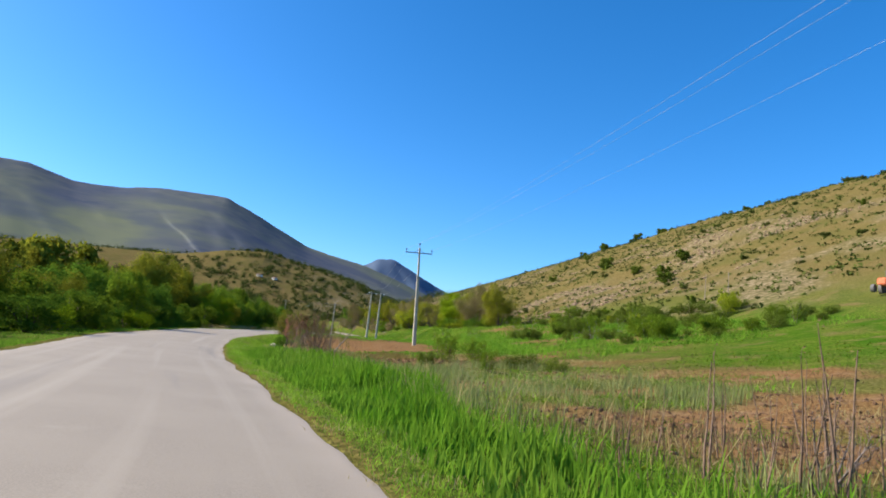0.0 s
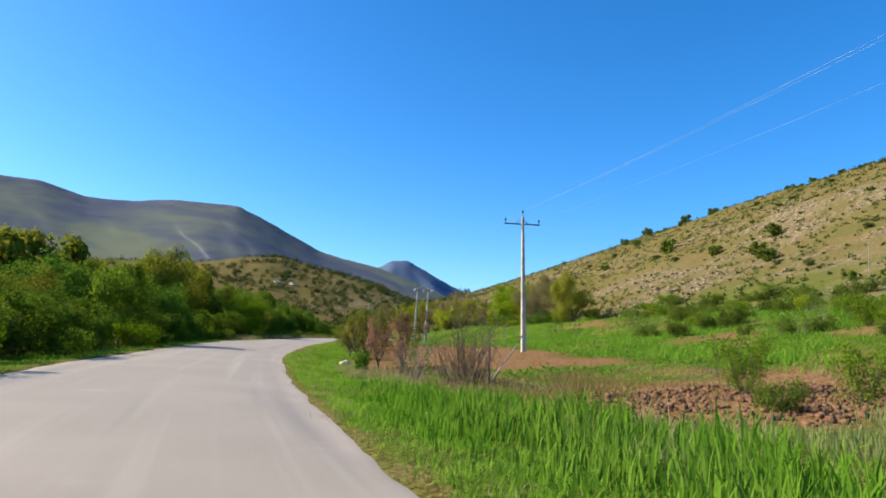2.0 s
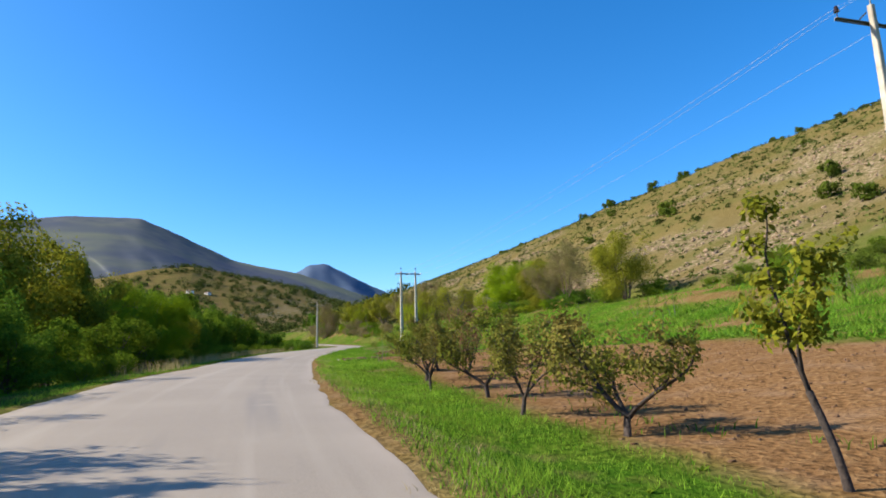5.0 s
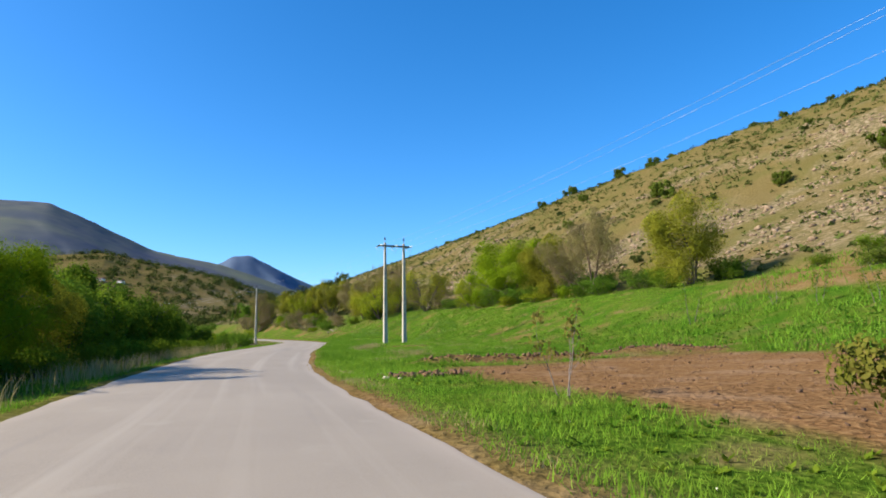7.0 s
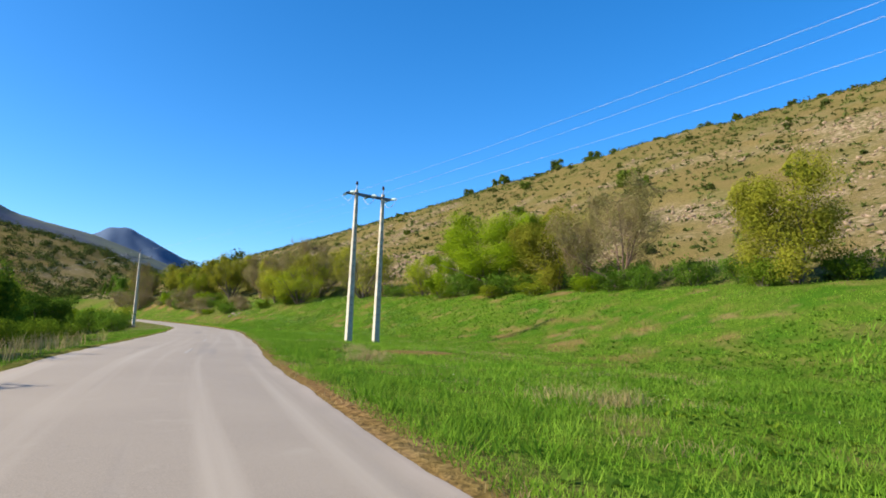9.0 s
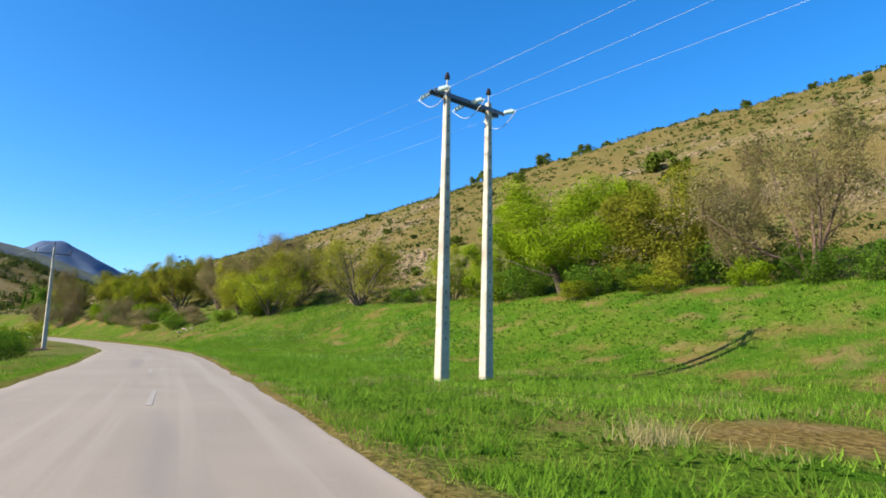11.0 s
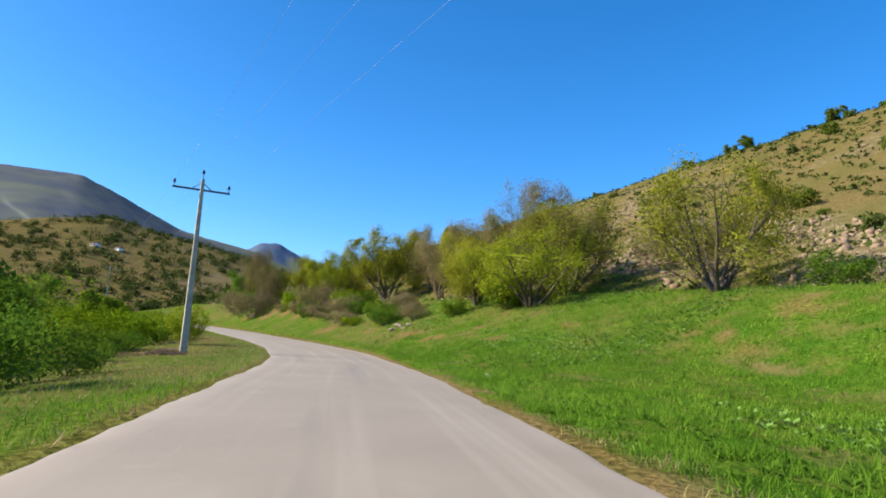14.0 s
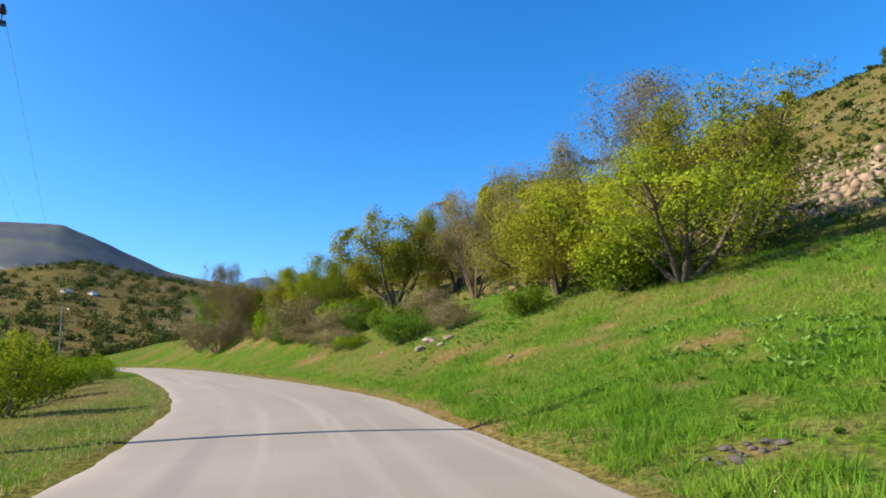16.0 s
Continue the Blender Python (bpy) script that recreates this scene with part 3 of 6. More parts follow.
KINDS = {
    # broad bright green tree with a dense crown
    "bright": (dict(seed=3, height=8.5, spread=5.6, stems=4, fork=0.15, boughs=9, twigs=7, leaf_count=72000, leaf=0.055, clumps=130, puff=0.5, girth=0.2, flare=0.55, crown_low=0.35, show_twigs=False, lift=0.0, lumps=0.5), BARK, LEAF_BRIGHT, "tree"),
    # open vase-shaped olive tree on several stems
    "vase": (dict(seed=5, height=7.2, spread=4.4, stems=6, fork=0.28, boughs=8, twigs=7, leaf_count=34000, leaf=0.064, clumps=330, puff=0.36, girth=0.15, flare=0.8, lift=0.03), BARK, LEAF_OLIVE, "tree"),
    "vase_green": (dict(seed=8, height=7.8, spread=4.2, stems=7, fork=0.1, boughs=8, twigs=6, leaf_count=30000, leaf=0.058, clumps=220, puff=0.5, girth=0.13, flare=0.85, lift=0.02, crown_low=0.0), BARK, LEAF_YELLOW, "tree"),
    # thinly leaved trees with pale limbs showing through
    "open": (dict(seed=6, height=7.0, spread=4.4, stems=7, fork=0.2, boughs=8, twigs=6, leaf_count=20000, leaf=0.055, clumps=260, puff=0.45, girth=0.14, flare=1.1, crown_low=0.08, lift=-0.01, lumps=0.6), BARK, LEAF_OLIVE, "tree"),
    "open_green": (dict(seed=9, height=6.4, spread=4.4, stems=6, fork=0.2, boughs=7, twigs=6, leaf_count=21000, leaf=0.056, clumps=240, puff=0.46, girth=0.14, flare=1.1, crown_low=0.06, lift=-0.03, lumps=0.6), BARK, LEAF_YELLOW, "tree"),
    # half-bare tree with a haze of fine twigs
    "bare": (dict(seed=11, height=9.0, spread=4.6, stems=5, fork=0.22, boughs=8, twigs=6, leaf_count=30000, leaf=0.048, puff=0.38, girth=0.11, flare=0.8, fine=3, lift=0.03, lumps=0.3), BROWN_BARK, LEAF_BROWN, "tree"),
    # dense riverside trees
    "dark": (dict(seed=17, height=9.0, spread=4.4, stems=5, fork=0.06, boughs=10, twigs=6, leaf_count=14000, leaf=0.125, clumps=120, puff=0.6, girth=0.16, flare=0.55, crown_low=0.0, show_twigs=False, lift=0.02, lumps=0.6), BARK, LEAF_DARK, "tree"),
    "mid": (dict(seed=23, height=8.0, spread=4.0, stems=5, fork=0.05, boughs=10, twigs=6, leaf_count=14000, leaf=0.12, clumps=120, puff=0.55, girth=0.13, flare=0.6, crown_low=0.0, show_twigs=False, lift=0.02, lumps=0.6), BARK, LEAF_MID, "tree"),
    "golden": (dict(seed=29, height=9.0, spread=4.2, stems=5, fork=0.12, boughs=9, twigs=6, leaf_count=36000, leaf=0.072, clumps=140, puff=0.6, girth=0.16, flare=0.5, crown_low=0.03, show_twigs=False, lift=0.02), BARK, LEAF_OLIVE, "tree"),
    # the same, coarser, for the rows behind
    "big_golden": (dict(seed=3, height=10.8, spread=5.2, stems=5, fork=0.12, boughs=11, twigs=7, leaf_count=34000, leaf=0.12, clumps=260, puff=0.8, girth=0.24, flare=0.55, crown_low=0.03, show_twigs=False, lift=0.0, lumps=0.35), BARK, LEAF_OLIVE, "tree"),
    "dark_far": (dict(seed=18, height=9.0, spread=4.4, stems=4, fork=0.06, boughs=9, twigs=5, leaf_count=5500, leaf=0.27, puff=0.5, girth=0.16, flare=0.55, crown_low=0.0, show_twigs=False), BARK, LEAF_DARK, "tree"),
    "golden_far": (dict(seed=30, height=9.0, spread=4.2, stems=4, fork=0.1, boughs=9, twigs=5, leaf_count=5500, leaf=0.25, puff=0.5, girth=0.16, flare=0.5, crown_low=0.0, show_twigs=False), BARK, LEAF_OLIVE, "tree"),
    "mid_far": (dict(seed=24, height=8.0, spread=4.0, stems=4, fork=0.05, boughs=9, twigs=5, leaf_count=5500, leaf=0.25, puff=0.5, girth=0.13, flare=0.6, crown_low=0.0, show_twigs=False), BARK, LEAF_MID, "tree"),
    "bush": (dict(seed=31, height=2.4, spread=1.9, stems=6, fork=0.05, boughs=5, twigs=4, leaf_count=3400, leaf=0.075, puff=0.22, girth=0.04, flare=0.9, crown_low=0.0, show_twigs=False), BARK, LEAF_MID, "bush"),
    "dark_bush": (dict(seed=32, height=2.4, spread=1.9, stems=6, fork=0.05, boughs=5, twigs=4, leaf_count=4200, leaf=0.06, puff=0.22, girth=0.04, flare=0.9, crown_low=0.0, show_twigs=False, lumps=0.5), BARK, LEAF_DARK, "bush"),
    "bright_bush": (dict(seed=37, height=2.6, spread=1.9, stems=6, fork=0.05, boughs=5, twigs=4, leaf_count=3400, leaf=0.075, puff=0.22, girth=0.04, flare=0.8, crown_low=0.0, show_twigs=False), BARK, LEAF_BRIGHT, "bush"),
    "brown_bush": (dict(seed=41, height=3.2, spread=2.1, stems=8, fork=0.05, boughs=6, twigs=4, leaf_count=4500, leaf=0.06, puff=0.28, girth=0.04, flare=0.7, crown_low=0.0, fine=2), PALE_BARK, LEAF_BROWN, "bush"),
    # young fruit trees: one short bole, then steep limbs
    "orchard": (dict(seed=43, height=3.0, spread=1.3, stems=4, fork=0.25, boughs=6, twigs=4, leaf_count=3700, leaf=0.046, puff=0.13, girth=0.075, flare=0.85, lift=0.12, fine=1, bole=0.6, crown_low=0.4, quad=True, lumps=0.7), DARK_BARK, LEAF_ORCHARD, "fruit tree"),
    "orchard_green": (dict(seed=47, height=2.8, spread=1.5, stems=4, fork=0.2, boughs=6, twigs=5, leaf_count=5200, leaf=0.042, puff=0.14, girth=0.065, flare=0.8, lift=0.1, fine=1, bole=0.5, crown_low=0.35, quad=True, lumps=0.7), DARK_BARK, LEAF_ORCHARD, "fruit tree"),
    "blossom": (dict(seed=44, height=2.8, spread=0.9, stems=4, fork=0.1, boughs=7, twigs=4, leaf_count=2900, leaf=0.042, puff=0.12, girth=0.055, flare=0.4, lift=0.2, fine=1, bole=0.35, crown_low=0.15, quad=True, lumps=0.8), DARK_BARK, LEAF_BLOSSOM, "fruit tree"),
    "thin_fruit": (dict(seed=45, height=3.1, spread=0.65, stems=2, fork=0.15, boughs=6, twigs=4, leaf_count=1500, leaf=0.045, puff=0.12, girth=0.045, flare=0.3, lift=0.12, bole=1.3, crown_low=0.5, quad=True, lumps=0.7), DARK_BARK, LEAF_OLIVE, "fruit tree"),
    "crooked": (dict(seed=49, height=2.2, spread=1.3, stems=3, fork=0.2, boughs=6, twigs=5, leaf_count=4200, leaf=0.042, puff=0.13, girth=0.075, flare=1.1, lift=0.05, fine=1, bole=0.4, crown_low=0.3, quad=True, lumps=0.8), DARK_BARK, LEAF_ORCHARD, "fruit tree"),
    "young": (dict(seed=54, height=1.9, spread=0.75, stems=3, fork=0.35, boughs=3, twigs=3, leaf_count=300, leaf=0.05, puff=0.07, girth=0.026, flare=0.55, lift=0.2, quad=True, crown_low=0.5), PALE_BARK, LEAF_ORCHARD, "fruit tree"),
    "sapling": (dict(seed=53, height=2.3, spread=0.75, stems=2, fork=0.2, boughs=5, twigs=4, leaf_count=420, leaf=0.045, puff=0.1, girth=0.025, flare=0.35, lift=0.15, quad=True), PALE_BARK, LEAF_MID, "sapling"),
    "twigs": (dict(seed=59, height=2.2, spread=1.1, stems=9, fork=0.2, boughs=5, twigs=4, leaf_count=60, leaf=0.03, puff=0.08, girth=0.034, flare=0.45, lift=0.2, fine=1), PALE_BARK, LEAF_BROWN, "bush"),
    "shrub": (dict(seed=61, height=1.4, spread=1.1, stems=3, fork=0.05, boughs=3, twigs=2, leaf_count=420, leaf=0.17, puff=0.2, girth=0.04, flare=0.9, crown_low=0.0, show_twigs=False), BARK, LEAF_SHRUB, "shrub"),
    "shrub_green": (dict(seed=67, height=2.2, spread=1.5, stems=3, fork=0.1, boughs=3, twigs=2, leaf_count=760, leaf=0.18, puff=0.28, girth=0.05, flare=0.7, crown_low=0.0, show_twigs=False), BARK, LEAF_DULL, "shrub"),
    "sage": (dict(seed=71, height=0.8, spread=0.6, stems=7, fork=0.1, boughs=4, twigs=3, leaf_count=1100, leaf=0.05, puff=0.12, girth=0.015, flare=0.8, crown_low=0.0, show_twigs=False), BARK, LEAF_DARK, "bush"),
    # upright leafy bush, and dull bushes of the rank slope
    "leafy": (dict(seed=72, height=1.9, spread=0.95, stems=11, fork=0.05, boughs=6, twigs=4, leaf_count=3000, leaf=0.04, puff=0.1, girth=0.02, flare=0.6, crown_low=0.05, lift=0.2, quad=True, lumps=0.6), BROWN_BARK, LEAF_MID, "bush"),
    "dull_bush": (dict(seed=34, height=2.0, spread=1.6, stems=7, fork=0.05, boughs=5, twigs=4, leaf_count=2600, leaf=0.07, puff=0.24, girth=0.03, flare=0.8, crown_low=0.0, show_twigs=False, lumps=0.8), BARK, LEAF_DULL, "bush"),
    # bare bushes by the road: many brown stems, and a pale forked stem
    "stalks": (dict(seed=60, height=2.4, spread=0.9, stems=24, fork=0.25, boughs=4, twigs=3, leaf_count=200, leaf=0.03, puff=0.06, girth=0.017, flare=0.75, lift=0.25), BROWN_BARK, LEAF_BROWN, "bush"),
    "forked": (dict(seed=62, height=2.6, spread=1.3, stems=2, fork=0.3, boughs=4, twigs=3, leaf_count=40, leaf=0.03, puff=0.06, girth=0.07, flare=0.5, lift=0.2, fine=1), PALE_BARK, LEAF_BROWN, "bush"),
    "willow": (dict(seed=39, height=2.6, spread=1.3, stems=9, fork=0.1, boughs=5, twigs=4, leaf_count=4200, leaf=0.05, puff=0.16, girth=0.03, flare=0.4, crown_low=0.0, lift=0.15, show_twigs=False), BARK, LEAF_YELLOW, "bush"),
    "stem": (dict(seed=64, height=2.2, spread=0.35, stems=2, fork=0.45, boughs=3, twigs=2, leaf_count=24, leaf=0.025, puff=0.04, girth=0.034, flare=0.22, lift=0.3), BROWN_BARK, LEAF_BROWN, "stalk"),
    "poplar": (dict(seed=73, height=9.0, spread=1.2, stems=1, fork=0.08, boughs=26, twigs=4, leaf_count=4000, leaf=0.16, puff=0.3, girth=0.12, lift=0.25, crown_low=0.02, show_twigs=False), BARK, LEAF_DARK, "tree"),
}
made = {}


def plant(kind, x, y, scale=1.0, turn=0.0, label="", group="", tall=1.0, name="", lean=0.0, sink=0.05, high=0.0, wide=0.0):
    """Plant one; high and wide: its height and its crown's radius, in place of scale."""
    spec, bark, leaf, category = KINDS[kind]
    sx, sz = (wide / spec["spread"], high / spec["height"]) if high else (scale, scale * tall)
    m = Matrix.Translation((x, y, float(land(x, y)) - sink)) @ pose(0, 0, 0, lean, 0, turn) @ Matrix.Diagonal((sx, sx, sz, 1))
    if kind in made:
        first = made[kind].scale
        ob = copy_thing(made[kind], m @ Matrix.Diagonal((1 / first.x, 1 / first.y, 1 / first.z, 1)))
        ob.name = name or category.replace(" ", "_")
        return tagged(ob, label, category, group)
    trunk, limbs, (lv, lf) = grow(**spec)
    ob = thing(name or category.replace(" ", "_"), m, label, category, group)
    part("trunk", quick_mesh("trunk", *tubes(trunk, 7 if spec["height"] > 2.6 else 3), bark, True), bark, ob)
    part("branchwork", quick_mesh("branchwork", *tubes([(p[::2], r[::2]) if spec["height"] < 3 and len(p) == 6 else (p, r) for p, r in limbs], 3), bark, True), bark, ob)["kind"] = "stuff"
    part("crown", quick_mesh("crown", lv, lf, leaf), leaf, ob)
    made[kind] = ob
    return ob


# ---- the ground sheet, the road and the mountains ----
def soil_cover(x, y):
    """Where the ground is bare turned earth."""
    d = x - road_right(y)
    n = 0.9 * rough(x, y, 5, 31) + 0.4 * rough(x, y, 1.3, 32)
    plot = step(48, 53, y + 2 * n) * step(100, 96.5, y + 1.5 * n) * step(3.4, 4.6, d + 0.8 * n) * step(19, 16, d + 2 * n)
    weedy = (0.55 + 0.25 * step(30, 20, y)) * step(5, 9, y) * step(49, 44, y) * step(4.3, 6.5, d + 1.2 * n) * step(30, 19, d) * step(-0.1, 0.3, rough(x, y, 4.5, 35) + 0.3 * n)
    turned = step(2.2, 1.3, np.hypot((x - 7.2) / 2.4, (y - 34.8) / 1.7) + 0.5 * n)
    strip = (0.42 - 0.27 * step(105, 125, y)) * step(52, 66, y) * step(0.75, 0.45, d + 0.25 * n) * step(-0.2, 0.05, d) * step(235, 205, y) + 0.5 * step(0.35, 0.15, d + 0.15 * n) * step(-0.2, 0.05, d)
    cuts = 0 * x
    for cx, cy, cr in ((31.1, 183.1, 0.55), (34.0, 180.0, 0.4), (25.9, 174.4, 0.3), (27.3, 175.9, 0.3), (27.3, 178.6, 0.3), (31.6, 186.9, 0.35), (31.0, 191.5, 0.7), (33.5, 190, 0.4), (31.2, 197, 0.8), (30.8, 205, 0.6), (29.4, 215, 0.7), (30.2, 232, 0.7), (29.6, 237, 0.8), (28.4, 242, 1.1), (27.0, 248, 1.1), (30.8, 226, 0.6), (31.6, 219, 0.6), (34.6, 170.3, 0.4), (25.5, 177.3, 0.45), (13.6, 187.6, 0.9), (39.3, 149.2, 1.1), (39.0, 139.0, 0.8), (21.5, 137.5, 0.5), (27, 131, 0.7), (29, 134, 0.6), (24.5, 129, 0.5)):
        cuts = np.maximum(cuts, step(1.5, 0.7, np.hypot(x - cx, (y - cy) / 1.4) / cr + 0.5 * n) * 0.65)
    slope = 0.8 * step(38, 50, y) * step(125, 105, y) * step(17, 22, d) * step(48, 38, d) * step(0.12, 0.45, rough(x, y, 5, 38) + 0.3 * n)
    scuffed = 0.5 * step(112, 122, y) * step(180, 170, y) * step(8, 13, d) * step(27, 21, d) * step(0.2, 0.45, rough(x, y, 1.7, 36) + 0.2 * n)
    thrown = 0.9 * step(1.1, 0.6, np.abs(y - 100.6 + 0.9 * (x - 6.2) / 14.5) + 0.3 * n) * step(5.7, 6.3, x) * step(21, 20, x)
    bald = 0 * x
    for bx, by, br in ((12.5, 14.8, 1.6), (9.2, 14.0, 1.0), (16.5, 17.5, 2.2), (11.0, 20.5, 1.3), (14.5, 26.0, 2.0), (20.0, 24.0, 2.4), (6.3, 26.8, 0.8), (9.5, 10.0, 1.4), (13.0, 9.0, 1.8), (11.0, 39.5, 2.2), (7.8, 40.5, 1.3), (11.8, 35.6, 1.4), (15.5, 42.0, 2.0)):
        bald = np.maximum(bald, step(1.4, 0.7, np.hypot((x - bx) / 1.5, y - by) / br + 0.5 * n))
    burn = step(2.0, 1.2, np.hypot((x - 15.7) / 1.2, y - 124.7))
    e = road_left(y) - x
    verge = 0.4 * step(0.55, 0.3, e + 0.2 * n) * step(-0.2, 0.05, e)
    return np.clip(plot + weedy + 0.9 * bald + scuffed + turned + slope + strip + cuts + thrown + 0.7 * burn + verge, 0, 1)


def dry_cover(x, y):
    d = x - road_right(y)
    foot = hill_foot(y)
    n = rough(x, y, 9, 41) + 0.5 * rough(x, y, 2.5, 42)
    hill = step(-1.5, 8, x - foot + 3 * n) * (1 - 0.55 * step(118, 95, y) * step(26, 8, x - foot))
    field = 0.6 * step(52, 44, y) * step(3.5, 6, d) * step(34, 22, d) * step(-0.5, 0.3, n)
    patch = 0.5 * step(0.25, 0.7, n) * step(1, 3, d)
    e = road_left(y) - x
    left = (0.6 + 0.3 * step(165, 180, y)) * step(0.2, 2.0, e) * step(-0.4 - 0.5 * step(165, 180, y), 0.4, n)
    edge = (0.45 + 0.4 * step(52, 66, y) * step(150, 110, y)) * step(1.3, 0.7, d + 0.4 * n) * step(0.0, 0.3, d)
    bank = 0.6 * step(162, 190, y) * step(0.8, 2.2, d) * step(-0.5, 0.5, n)
    far = 1.0 * step(320, 400, y)
    return np.clip(np.maximum.reduce([hill * 0.95, bank, field, patch, left, edge, far]), 0, 1)


def stony_cover(x, y):
    climb = x - hill_foot(y)
    band_ = step(2, 10, climb + 4 * step(160, 175, y)) * step(84, 60, climb) + 0.8 * step(90, 96, climb) * step(112, 104, climb)
    near = 0.2 * step(190, 120, y) + 0.25 * step(60, 25, np.abs(climb - 34))
    return np.clip(band_ * step(-0.15, 0.55, rough(x, y, 14, 51) + 0.6 * rough(x, y, 3.5, 52) + near - 0.32 + 0.38 * step(160, 172, y) * step(222, 205, y) * step(36, 22, climb)) * step(50, 90, y + climb) * 0.9, 0, 1)


def ladder(inner, outer, first, ratio):
    v, s = [inner], first
    while v[-1] < outer:
        s *= ratio
        v.append(v[-1] + s)
    return v


side = [2.8, 3.0, 3.25, 3.5] + list(np.arange(4.0, 30, 0.55)) + ladder(30, 140, 0.6, 1.022) + ladder(142, 4200, 4, 1.13)
cols = np.array([-v for v in reversed(side)] + [-2.6, 0.0, 2.6] + side)
rows_y = np.array([-v for v in reversed(ladder(62, 1500, 2, 1.25))] + list(np.arange(-60, 262, 0.85)) + ladder(262, 900, 0.8, 1.03) + ladder(930, 4600, 35, 1.15))
S, Y = np.meshgrid(cols, rows_y)
half = (road_right(Y) - road_left(Y)) / 2
keep = step(400, 60, np.abs(S))
centre = (road_right(Y) + road_left(Y)) / 2
X = S + np.where(np.abs(S) <= 3.0, S / 3.0 * (half - 3.0), np.sign(S) * (half - 3.0) * keep) + centre * keep
Z = land(X, Y)
inside = np.abs(S) < 2.7
Z = np.where(inside & (Y > -80) & (Y < 315), road_z(Y) - 0.2, Z)
nr, nc = S.shape
idx = np.arange(nr * nc).reshape(nr, nc)
quads = np.stack([idx[:-1, :-1], idx[:-1, 1:], idx[1:, 1:], idx[1:, :-1]], -1).reshape(-1, 4)
me = quick_mesh("ground", np.stack([X, Y, Z], -1).reshape(-1, 3), quads, GROUND, True)
for key, values in (("soil", soil_cover(X, Y)), ("dry", dry_cover(X, Y)), ("stony", stony_cover(X, Y))):
    me.attributes.new(key, "FLOAT", "POINT").data.foreach_set("value", values.astype(np.float32).ravel())
tagged(new("ground", me), "green meadow, brown tilled soil and dry stony hillside", "ground", kind="structure")


def build_road():
    ys = np.arange(-75.0, 308.0, 0.4)
    across = np.array((-1.0, -1.0, -0.97, -0.85, -0.65, -0.4, -0.2, 0, 0.2, 0.4, 0.65, 0.85, 0.97, 1.0, 1.0))
    A, Yr = np.meshgrid(across, ys)
    r, l = road_right(Yr), road_left(Yr)
    fray = 0.15 * rough(Yr, A * 0 + 3, 1.6, 61) + 0.05 * rough(Yr, A * 0 + 9, 0.5, 62)
    fray_l = 0.12 * rough(Yr, A * 0 + 20, 1.9, 63) + 0.05 * rough(Yr, A * 0 + 5, 0.5, 64)
    rim = np.abs(A) > 0.96
    Xr = (r + l) / 2 + A * (r - l) / 2 + np.where(rim, np.where(A > 0, fray, fray_l), 0)
    Zr = road_z(Yr) + 0.012 + 0.055 * (1 - A * A) + 0.008 * rough(Xr, Yr, 2.5, 65)
    Xr[:, 0] -= 0.3
    Xr[:, -1] += 0.3
    Zr[:, 0] -= 0.07
    Zr[:, -1] -= 0.07
    n, k = A.shape
    i = np.arange(n * k).reshape(n, k)
    q = np.stack([i[:-1, :-1], i[:-1, 1:], i[1:, 1:], i[1:, :-1]], -1).reshape(-1, 4)
    m = quick_mesh("road", np.stack([Xr, Yr, Zr], -1).reshape(-1, 3), q, ASPHALT)
    uv = m.uv_layers.new(name="UVMap")
    uvs = np.stack([A * 3.0, Yr], -1).reshape(-1, 2)[q.ravel()]
    uv.data.foreach_set("uv", uvs.astype(np.float32).ravel())
    dust = np.clip(step(0.86, 1.0, np.abs(A)) * (0.5 + 0.6 * rough(Xr, Yr, 1.5, 66)), 0, 0.9)
    m.attributes.new("dust", "FLOAT", "POINT").data.foreach_set("value", dust.astype(np.float32).ravel())
    return tagged(new("road", m), "worn pale grey asphalt lane with frayed edges", "road", kind="structure")


build_road()


